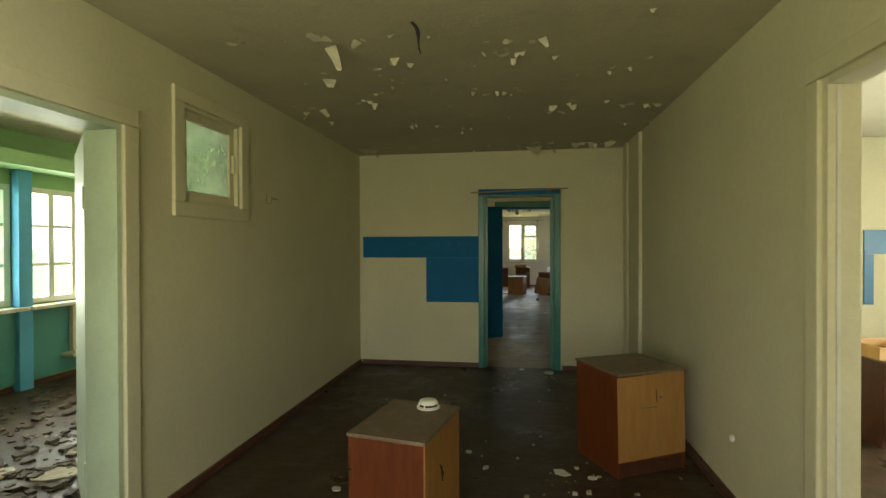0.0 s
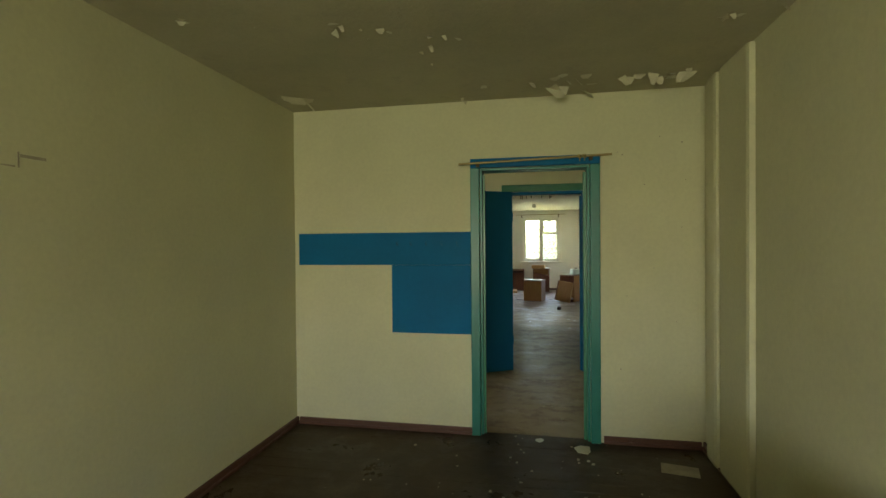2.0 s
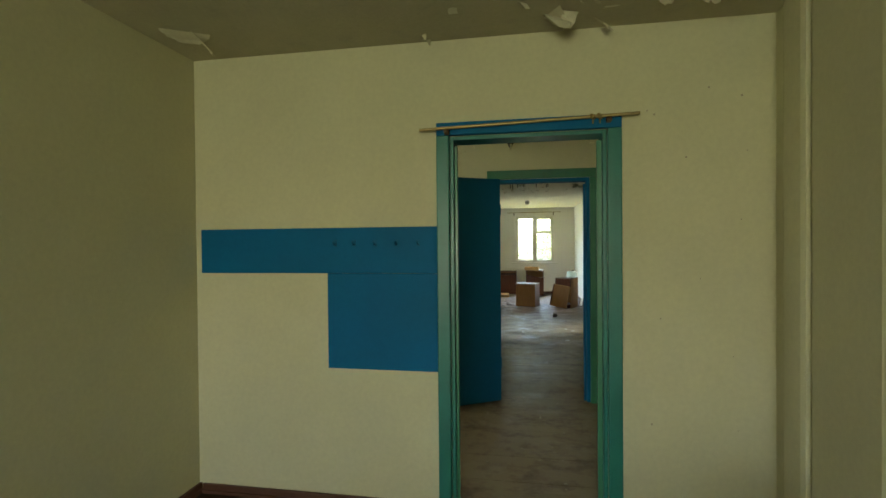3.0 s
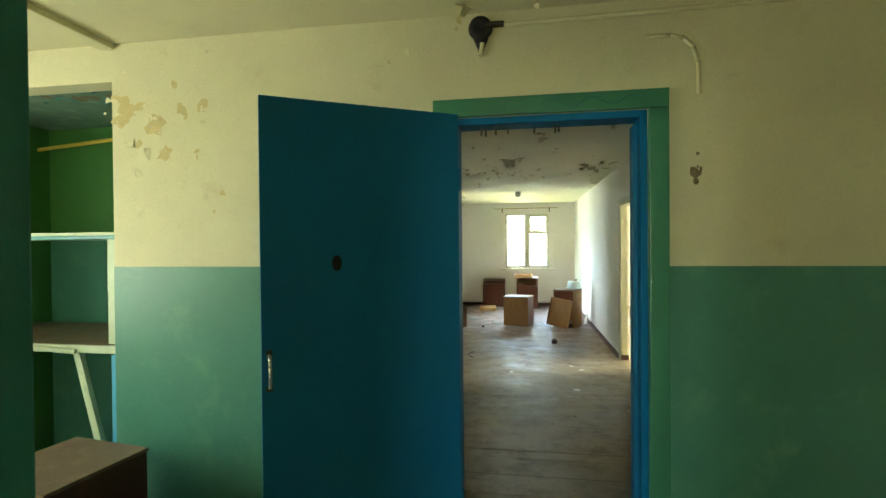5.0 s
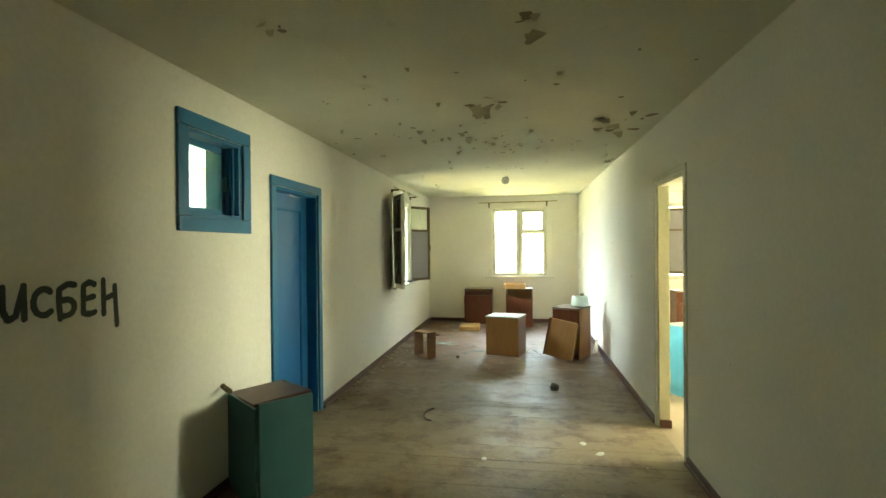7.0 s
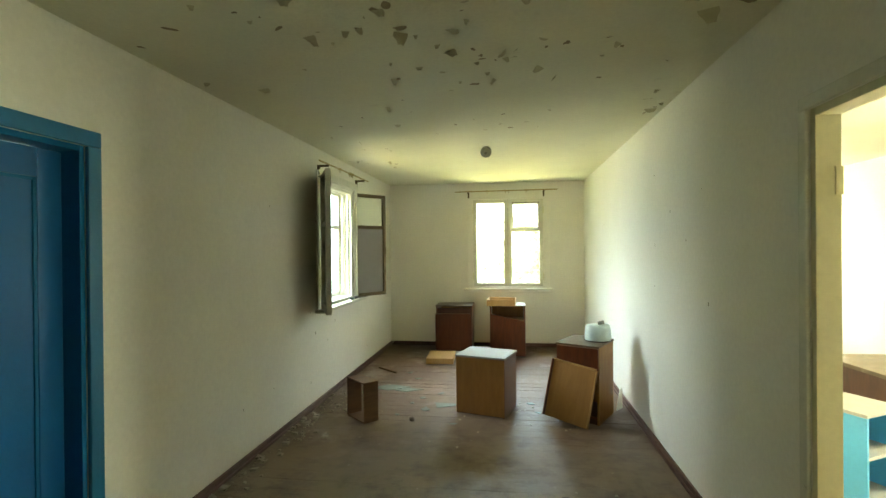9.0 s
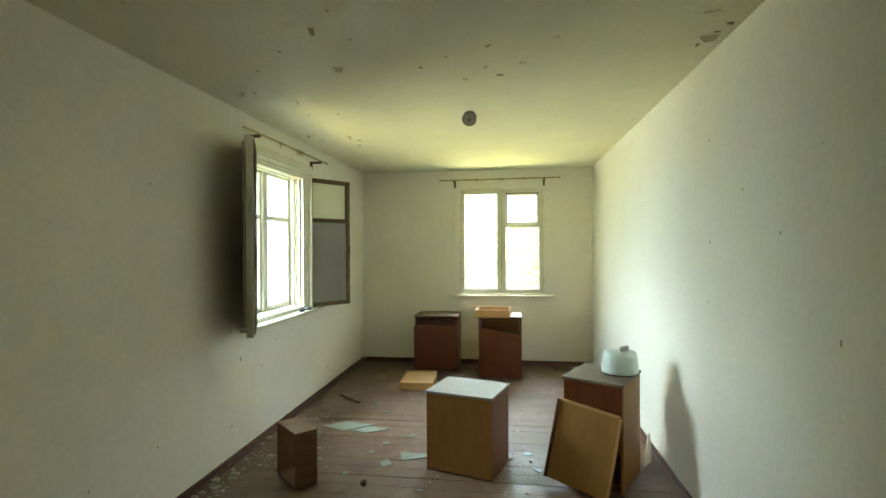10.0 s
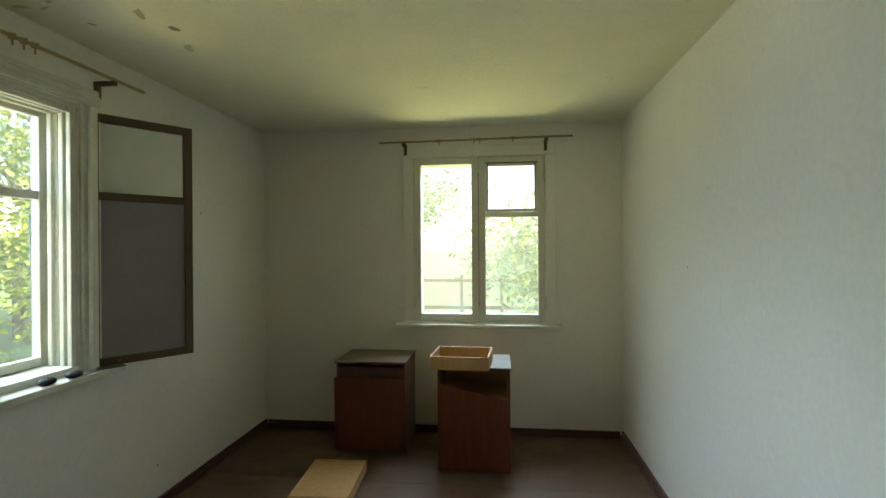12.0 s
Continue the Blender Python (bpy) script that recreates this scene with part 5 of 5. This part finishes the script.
A_EAST = [(0.16, 1.67, 2, 0.07), (0.25, 1.50, 1, 0.055), (0.44, 1.56, 1, 0.07), (0.35, 1.71, 4, 0.04), (0.55, 1.76, 1, 0.05), (0.90, 1.98, 3, 0.05), (0.03, 1.83, 1, 0.04), (0.00, 2.30, 1, 0.055), (0.13, 2.39, 2, 0.05),
          (0.35, 2.37, 2, 0.05), (0.69, 2.73, 5, 0.055), (0.57, 2.96, 2, 0.05), (1.18, 2.85, 5, 0.06), (1.26, 3.43, 4, 0.06), (0.62, 4.25, 14, 0.10), (1.2, 4.32, 6, 0.08)]
A_SPOTS = [(x, y, 0.012 + 0.014 * n, 0.010 + 0.010 * n, n, big * 0.4, big * 0.8) for x, y, n, big in A_WEST + A_EAST] + [(0, 2.6, 0.7, 0.8, 26, 0.006, 0.018)]
peeling("ceiling_flakes", ZA, A_SPOTS, 3, M["flake"], "curled pale paint flakes hanging from the ceiling", 0.85)
peeling("ceiling_scars", ZA, [(x, y, dx * 1.3, dy * 1.3, max(1, n // 4), a, b * 1.1) for x, y, dx, dy, n, a, b in A_SPOTS], 5, M["ceil_b"], "paler scars where ceiling paint fell off", 0, patch)
B_NEAR = [(0.3, 9.98, 0.12, 0.10, 6, 0.03, 0.10), (0.53, 8.8, 0.04, 0.05, 2, 0.03, 0.06), (-0.6, 8.65, 0.03, 0.03, 2, 0.02, 0.04), (1.25, 10.65, 0.12, 0.15, 9, 0.02, 0.09), (0.1, 10.8, 0.45, 0.35, 26, 0.012, 0.05),
           (0.75, 11.4, 0.35, 0.2, 12, 0.015, 0.055)]
B_FAR = [(0.1, 11.5, 0.25, 0.15, 7, 0.015, 0.05), (0.84, 8.5, 0.2, 0.1, 3, 0.02, 0.06), (0.5, 9.4, 0.5, 0.4, 10, 0.01, 0.035), (0.4, 12.7, 0.25, 0.2, 7, 0.012, 0.045),
           (-0.8, 13.2, 0.2, 0.3, 7, 0.015, 0.05), (-1.0, 14.2, 0.12, 0.25, 5, 0.02, 0.05), (1.45, 12.3, 0.05, 0.15, 5, 0.015, 0.05), (-0.4, 11.9, 0.4, 0.4, 7, 0.01, 0.035), (-0.8, 10.6, 0.3, 0.8, 8, 0.01, 0.03)]
B_SPOTS = B_NEAR + B_FAR
peeling("ceiling_flakes", ZB, B_SPOTS, 11, M["ceil_a"], "curled paint flakes hanging from the white ceiling", 0.6)
peeling("ceiling_scars", ZB, [(x, y, dx, dy, max(2, n // 2), a * 0.8, b * 0.9) for x, y, dx, dy, n, a, b in B_SPOTS], 12, M["bare"], "brown scars where the ceiling paint fell", 0, patch)
peeling("ceiling_flakes", ZC, [(-0.6, 5.9, 0.5, 0.3, 16, 0.01, 0.04), (0.4, 6.2, 0.4, 0.2, 10, 0.015, 0.04), (0.2, 6.45, 0.1, 0.05, 4, 0.02, 0.05)], 13, M["wall_c"], "curled yellow paint flakes on the hall ceiling", 0.8)
peels = peeling("wall_peels", 0, [(-0.9, -2.25, 0.25, 0.12, 12, 0.005, 0.018), (-1.3, -1.9, 0.2, 0.25, 14, 0.005, 0.02), (-1.62, -2.0, 0.05, 0.2, 10, 0.012, 0.045), (-1.2, -2.25, 0.3, 0.12, 12, 0.01, 0.03), (-0.4, -2.35, 0.25, 0.06, 8, 0.008, 0.025), (1.4, -2.0, 0.4, 0.3, 8, 0.004, 0.012), (0.5, -2.3, 0.3, 0.06, 6, 0.005, 0.014)], 15, M["wall_c"], "curled paint scraps peeling off the hall wall", 0.2)
peels.matrix_basis = pose(0, YC1, 0, -90, 0, 0)
bared = peeling("wall_scars", 0, [(-1.55, -2.1, 0.06, 0.14, 7, 0.03, 0.09), (-1.35, -2.2, 0.08, 0.06, 4, 0.02, 0.05), (-1.25, -1.8, 0.15, 0.15, 4, 0.01, 0.03), (0.1, -2.44, 0.1, 0.03, 5, 0.01, 0.03)], 17, M["old_yellow"], "ochre scars where the hall paint peeled off", 0, patch)
bared.matrix_basis = pose(0, YC1, 0, -90, 0, 0)
peeling("ceiling_flakes", 2.342, [(-2.1, 6.85, 0.25, 0.05, 9, 0.02, 0.06)], 16, M["room_teal"], "curled grey-green flakes hanging in the niche", 0.9)
peeling("ceiling_scars", 2.342, [(-2.1, 6.84, 0.25, 0.06, 10, 0.03, 0.09)], 14, M["bare"], "brown peeling patches on the niche ceiling", 0, patch)


def lumps(name, spots, seed, material, label, category):
    """Crumbs on the floor: small uneven stones, one heap of stuff."""
    r = random.Random(seed)
    bm = bmesh.new()
    for x, y, dx, dy, count, small, big in spots:
        for _ in range(count):
            k = small + (big - small) * r.random() ** 2.5
            px, py = x + r.uniform(-dx, dx), y + r.uniform(-dy, dy)
            vs = [bm.verts.new((px + k * sx * r.uniform(0.4, 1), py + k * sy * r.uniform(0.4, 1), 0.001 + (k * 0.7 * r.uniform(0.4, 1) if sz else 0))) for sx in (-1, 1) for sy in (-1, 1) for sz in (0, 1)]
            for f in ((0, 1, 3, 2), (4, 6, 7, 5), (0, 4, 5, 1), (2, 3, 7, 6), (1, 5, 7, 3)):
                bm.faces.new([vs[i] for i in f])
    return tagged(link(name, bm, material), label, category, kind="stuff")


lumps("plaster_crumbs", [(-1.22, 12.4, 0.09, 1.3, 110, 0.005, 0.032), (-1.0, 13.6, 0.25, 0.5, 60, 0.004, 0.02), (-1.1, 12.9, 0.15, 0.5, 40, 0.005, 0.03), (0.3, 11.5, 1.0, 3.0, 130, 0.003, 0.012), (0.75, 13.3, 0.25, 0.4, 70, 0.003, 0.014), (0.6, 9.0, 0.7, 1.3, 60, 0.003, 0.014), (1.35, 9.2, 0.12, 0.5, 24, 0.005, 0.03), (0.9, 8.6, 0.4, 0.6, 30, 0.004, 0.018), (1.25, 8.2, 0.15, 0.3, 14, 0.006, 0.03)], 21, M["rubble"], "scattered plaster crumbs on the floorboards", "rubble")
lumps("plaster_crumbs", [(0.1, 2.8, 1.2, 1.6, 120, 0.003, 0.014), (0.7, 1.9, 0.35, 0.3, 30, 0.004, 0.02), (0.5, 4.4, 0.4, 0.3, 20, 0.004, 0.015), (0.4, 5.8, 0.6, 0.9, 50, 0.003, 0.012)], 22, M["rubble"], "scattered plaster crumbs on the dark floor", "rubble")
lumps("broken_rubble", [(-3.2, 1.9, 1.1, 1.6, 520, 0.005, 0.05), (-2.7, 1.6, 0.4, 0.5, 160, 0.01, 0.05)], 23, M["rock"], "dark wet rubble over the green room floor", "rubble")
lumps("plaster_crumbs", [(-3.0, 1.9, 1.0, 1.4, 170, 0.004, 0.022)], 25, M["rubble"], "pale plaster crumbs among dark rubble", "rubble")
lumps("broken_rubble", [(2.6, 12.3, 0.5, 0.9, 60, 0.01, 0.05)], 24, M["dust_white"], "pale plaster bits on the sunlit floor", "rubble")


def shard(name, x, y, size, seed, material, label, category, group, stretch=1.6, thick=0.004):
    """A flat ragged piece lying on the floor."""
    r = random.Random(seed)
    n = r.randint(3, 5) if category == "glass shard" else r.randint(5, 7)
    turn = r.uniform(0, math.pi)
    bm = bmesh.new()
    ring = [(size * r.uniform(0.55, 1) * math.cos(2 * math.pi * i / n) * stretch, size * r.uniform(0.5, 1) * math.sin(2 * math.pi * i / n)) for i in range(n)]
    lo, hi = [bm.verts.new((*p, 0)) for p in ring], [bm.verts.new((*p, thick)) for p in ring]
    bm.faces.new(lo[::-1])
    bm.faces.new(hi)
    for i in range(n):
        bm.faces.new((lo[i], lo[(i + 1) % n], hi[(i + 1) % n], hi[i]))
    ob = tagged(link(name, bm, material), label, category, group)
    ob.matrix_basis = pose(x, y, 0.002, 0, 0, math.degrees(turn) if stretch < 1.7 else 10)
    return ob


for i, (x, y, k) in enumerate(((-0.80, 13.93, 0.16), (-0.60, 13.86, 0.10), (-0.98, 13.75, 0.06), (-0.14, 13.42, 0.13), (-0.30, 13.28, 0.07), (-0.38, 13.62, 0.05), (-0.45, 13.45, 0.04), (-0.55, 14.3, 0.04), (-0.22, 13.78, 0.045), (-0.70, 14.55, 0.05), (0.66, 13.55, 0.05), (0.72, 13.3, 0.04), (0.0, 12.95, 0.03), (-0.52, 13.12, 0.03))):
    shard("glass_shard", x, y, k * 0.8, 40 + i, M["shard"], "dusty broken window glass shard on the floorboards", "glass shard", "broken glass", 2.3 if i in (0, 1, 3) else 1.5)
for i, (x, y, k) in enumerate(((1.0, 10.19, 0.04), (0.9, 10.35, 0.03), (0.58, 2.0, 0.055), (0.76, 1.96, 0.035), (-0.03, 2.23, 0.03), (0.65, 4.44, 0.07), (0.35, 4.55, 0.04), (0.86, 9.4, 0.04), (1.32, 9.0, 0.05), (0.2, 10.0, 0.03), (0.1, 2.0, 0.03), (-0.75, 1.6, 0.035))):
    shard("paper_scrap", x, y, k, 70 + i, M["paper"], "torn pale scrap of paper on the floor", "paper scrap", "paper scraps", 1.3, 0.003)
for x, y, k, seed in ((0.785, 11.69, 0.045, 1), (-0.36, 12.98, 0.022, 2)):
    r = random.Random(seed)
    bm = bmesh.new()
    bmesh.ops.create_icosphere(bm, subdivisions=2, radius=k)
    for v in bm.verts:
        v.co *= r.uniform(0.8, 1.15)
        v.co.z = max(v.co.z, -k * 0.6)
    ob = tagged(link("brick_lump", bm, M["rock"]), "dark broken lump of brick on the floorboards", "stone", "lumps")
    ob.location = (x, y, k * 0.6)
bm = bmesh.new()
prev = None
for i in range(9):
    a = 2.0 + 2.6 * i / 8
    p = (-0.28 + 0.10 * math.cos(a), 10.82 + 0.16 * math.sin(a), 0.008)
    if prev:
        rod(bm, prev, p, 0.007, 6)
    prev = p
tagged(link("cable_scrap", bm, M["dark_iron"]), "bent scrap of dark cable on the floor", "cable")
bm = bmesh.new()
rod(bm, (-1.12, 14.72, 0.01), (-0.86, 14.5, 0.012), 0.011, 6)
tagged(link("stick", bm, M["old_wood"]), "thin dark stick on the floorboards", "stick")
for i, (x, y) in enumerate(((-1.285, 14.20), (-1.275, 14.32))):
    bm = bmesh.new()
    bmesh.ops.create_icosphere(bm, subdivisions=2, radius=0.03, matrix=Matrix.Diagonal((1, 1.3, 0.55, 1)))
    ob = tagged(link("pebble", bm, M["black"], True), "small black lump lying on the window sill", "lump", "lumps on the sill")
    ob.location = (x, y, 0.914)
for i, (x, y, k) in enumerate(((-3.1, 2.5, 0.2), (-2.7, 1.9, 0.16), (-2.55, 1.5, 0.13), (-3.3, 3.0, 0.18), (-2.9, 1.45, 0.1), (-2.4, 1.75, 0.08))):
    shard("board_scrap", x, y, k, 120 + i, M["rubble"], "pale broken sheet lying among dark rubble", "board scrap", "board scraps", 1.5, 0.012)
ob = shard("glass_shard", 0, 0, 0.09, 91, M["shard"], "dusty glass shard on the window sill", "glass shard", "broken glass")
ob.matrix_basis = pose(-1.30, 14.40, 0.899, 0, 2, 70)
ob = shard("wood_chip", 0, 0, 0.06, 92, M["old_wood"], "brown wood splinter on the window sill", "splinter", "")
ob.matrix_basis = pose(-1.28, 14.52, 0.899, 0, 0, 20)

# small nicks and marks on walls
def marks(name, spots, material, label):
    bm = bmesh.new()
    for x0, x1, y0, y1, z0, z1 in spots:
        box(bm, x0, x1, y0, y1, z0, z1)
    return tagged(link(name, bm, material), label, "wall marks", kind="stuff")


r = random.Random(33)
spots = []
for _ in range(16):
    y, z, k = r.uniform(7.5, 15.5), r.uniform(0.3, 2.2), r.uniform(0.003, 0.008)
    spots.append((XB1 - 0.002, XB1 + 0.001, y, y + k, z, z + k * r.uniform(1, 3.5)))
for _ in range(14):
    y, z, k = r.uniform(11.0, 15.5), r.uniform(0.2, 2.0), r.uniform(0.004, 0.01)
    spots.append((XB0 - 0.001, XB0 + 0.002, y, y + k, z, z + k * r.uniform(1, 3)))
marks("wall_nicks", spots, M["rubble"], "small grey nicks in the limewashed walls")
spots = [(XA0 - 0.001, XA0 + 0.002, 2.45, 2.55, 1.80, 1.812), (XA0 - 0.001, XA0 + 0.002, 2.36, 2.37, 1.76, 1.83), (XA0 - 0.001, XA0 + 0.002, 2.38, 2.43, 1.76, 1.766), (XA0 - 0.001, XA0 + 0.002, 2.44, 2.446, 1.76, 1.82)]
for _ in range(12):
    x, z, k = r.uniform(0.9, 1.4), r.uniform(0.5, 2.2), r.uniform(0.004, 0.01)
    spots.append((x, x + k, YA1 - 0.002, YA1 + 0.001, z, z + k))
marks("wall_nicks", spots, M["rubble"], "small scratches in the cream wall")
bm = bmesh.new()
r = random.Random(8)
for i in range(16):
    k = r.uniform(0.006, 0.022)
    m = pose(1.056 + r.gauss(0, 0.02), YC1 - 0.001, 1.765 + r.gauss(0, 0.02))
    lathe(bm, [(k, 0), (k * 0.8, 0.004), (k * 0.3, 0.007)], 7, m @ pose(0, 0, 0, 90, 0, r.uniform(0, 90)))
tagged(link("broken_plaster_spot", bm, M["bare"]), "broken plaster round an old outlet hole", "damage", kind="stuff")

ob = tagged(link("floor_plate", boxes((-0.11, 0.11, -0.07, 0.07, 0, 0.006), bevel=0.002), M["rubble"]), "pale square of board lying on the dark floor", "board")
ob.matrix_basis = pose(1.22, 4.22, 0.002, 0, 0, -12)

# ---- outside ----
setting("ground", boxes((-400, 400, -400, 400, -0.9, -0.6)), M["grass"], "overgrown grassy ground round the building", "ground")


def leaf_material(name, base):
    m, n, l, b = nodes(name)
    co = n.new("ShaderNodeNewGeometry")
    col = ramp(n, l, co.outputs["Random Per Island"], [(0.0, shade(base, 0.6)), (0.6, base), (1.0, (base[0] * 1.7, base[1] * 1.35, base[2]))])
    l.new(col, b.inputs["Base Color"])
    b.inputs["Roughness"].default_value = 0.55
    tr = n.new("ShaderNodeBsdfTranslucent")
    l.new(col, tr.inputs["Color"])
    mx = n.new("ShaderNodeMixShader")
    mx.inputs[0].default_value = 0.45
    l.new(b.outputs[0], mx.inputs[1])
    l.new(tr.outputs[0], mx.inputs[2])
    l.new(mx.outputs[0], n["Material Output"].inputs["Surface"])
    return m


LEAF = leaf_material("maple_leaf", (0.21, 0.27, 0.045))


def tree(x, y, high, crown_low, spread, leaves, seed, size, label, name="tree"):
    """A tapered trunk with limbs and a loose crown of single leaves in clumps."""
    r = random.Random(seed)
    t = thing(name, pose(x, y, -0.6), label, "tree", "trees")
    bm = bmesh.new()

    def limb(p, d, length, r0, depth):
        tips = []
        steps = 4
        for i in range(steps):
            q = p + d * (length / steps)
            mid = (p + q) / 2
            m = Matrix.Translation(mid) @ (q - p).to_track_quat("Z", "Y").to_matrix().to_4x4()
            a, b = r0 * (1 - 0.6 * i / steps), r0 * (1 - 0.6 * (i + 1) / steps)
            bmesh.ops.create_cone(bm, cap_ends=True, segments=7, radius1=a, radius2=b, depth=(q - p).length * 1.03, matrix=m)
            p = q
            d = (d + Vector((r.gauss(0, 0.13), r.gauss(0, 0.13), r.gauss(0.03, 0.07)))).normalized()
            if depth and i >= 1:
                for _ in range(2):
                    a2 = r.uniform(0, 2 * math.pi)
                    nd = (d * 0.5 + Vector((math.cos(a2), math.sin(a2), r.uniform(-0.1, 0.5)))).normalized()
                    tips += limb(p, nd, length * r.uniform(0.45, 0.7), b * 0.6, depth - 1)
            if not depth:
                tips.append(p)
        return tips + [p]

    tips = limb(Vector((0, 0, 0)), Vector((0, 0, 1)), high * 0.7, 0.05 + high * 0.014, 2)
    part("trunk", bm, M["bark"], t)
    tips = [p for p in tips if p.z > crown_low] or tips
    verts, faces = [], []
    for _ in range(leaves * 2):
        c = r.choice(tips)
        p = c + Vector((r.gauss(0, spread), r.gauss(0, spread), r.gauss(0, spread * 0.7)))
        if p.z < crown_low:
            continue
        k = size * r.uniform(0.3, 0.75)
        m = Euler((r.uniform(-0.9, 0.9), r.uniform(-0.9, 0.9), r.uniform(0, 6.3))).to_matrix()
        i = len(verts)
        verts += [p + m @ Vector(v) for v in ((-k, 0, 0), (-0.2 * k, -0.55 * k, 0.1 * k), (k, 0, 0.05 * k), (-0.2 * k, 0.55 * k, 0.1 * k))]
        faces.append((i, i + 1, i + 2, i + 3))
    me = bpy.data.meshes.new("crown")
    me.from_pydata(verts, [], faces)
    me.materials.append(LEAF)
    c = new("crown", me)
    c.parent = t
    return t


tree(-6.5, 19.5, 6.5, 0.3, 0.45, 6500, 1, 0.10, "leafy green maple outside the side window")
tree(-10.5, 22.5, 9.0, 1.0, 0.6, 6500, 2, 0.13, "tall green tree behind the maple")
tree(-8.0, 25.5, 8.0, 0.5, 0.55, 6000, 3, 0.12, "sunlit green tree beyond the house corner")
tree(-13.0, 19.0, 8.5, 0.5, 0.6, 6000, 4, 0.13, "broad green tree across the yard")
tree(2.1, 21.0, 2.4, 0.2, 0.35, 2600, 5, 0.10, "young maple with yellow-green leaves by the end window")
tree(-3.4, 33.0, 5.0, 1.0, 0.6, 3000, 6, 0.14, "pale green tree beyond the fence")
tree(5.5, 36.0, 5.5, 1.0, 0.7, 3500, 7, 0.15, "green tree at the far side of the yard")
tree(-5.3, 20.3, 4.4, 0.3, 0.5, 5000, 9, 0.10, "leafy maple near the corner of the house")
tree(-7.4, 23.4, 6.5, 0.4, 0.5, 5500, 10, 0.12, "green tree behind the corner maple")
tree(-4.9, 17.6, 2.3, 0.2, 0.35, 3000, 8, 0.09, "low leafy maple bush under the side window", "bush")
fe = thing("fence", pose(0, 24.0, -0.6), "weathered grey wooden fence across the yard", "fence")
for i in range(14):
    x = -6 + i * 0.95
    part("post", boxes((x - 0.04, x + 0.04, -0.04, 0.04, 0, 1.45), bevel=0.008), M["old_wood"], fe)
for z in (0.6, 1.25):
    part("rail", boxes((-6.1, 6.6, 0.04, 0.08, z, z + 0.09), bevel=0.006), M["old_wood"], fe)
pier = setting("facade_pier", boxes((-2.14, -1.60, 14.98, 15.25, -0.6, 2.75), bevel=0.01), M["pale_blue"], "pale blue painted facade pier outside the window", "pier")
bm = bmesh.new()
prev = None
for i in range(10):
    p = (-2.17 + 0.012 * i, 14.965, 2.7 - i * 0.3)
    if prev:
        rod(bm, prev, p, 0.008, 6)
    prev = p
tagged(link("hanging_cable", bm, M["black"]), "black cable hanging beside the facade", "cable")

# ---- floorboards ----
def boards(name, x0, x1, y0, y1, width, label, material):
    """A floor of painted boards that run across the room, each a piece of its own."""
    fl = thing(name, Matrix(), label, "floor", kind="structure")
    n = round((y1 - y0) / width)
    step = (y1 - y0) / n
    r = random.Random(n)
    base = None
    for i in range(n):
        if base is None:
            base = boxes((x0, x1, 0, step - 0.0012, -0.03, 0.0))
            ob = link("board", base, M[material])
            base = ob
        else:
            ob = new("board", base.data)
        ob.parent = fl
        ob.location = (0, y0 + i * step, r.uniform(-0.0012, 0.0))
        ob.rotation_euler.x = r.uniform(-0.003, 0.003)
        if r.random() < 0.14:
            ob.scale.y = r.uniform(0.965, 0.985)


boards("floor_a", XA0, XA1, YA0, 4.65, 0.115, "dark brown painted floorboards of the first room", "floor")
boards("floor_hall", XC0, XC1, 4.65, 6.64, 0.115, "worn brown painted floorboards of the hall", "floor_dusty")
boards("floor_b", XB0 - 0.1, XB1, 6.64, YB1, 0.125, "worn brown painted floorboards of the long room", "floor_dusty")
boards("floor_niche", XC0, -1.72, 6.64, 7.5, 0.115, "brown floorboards in the niche", "floor")
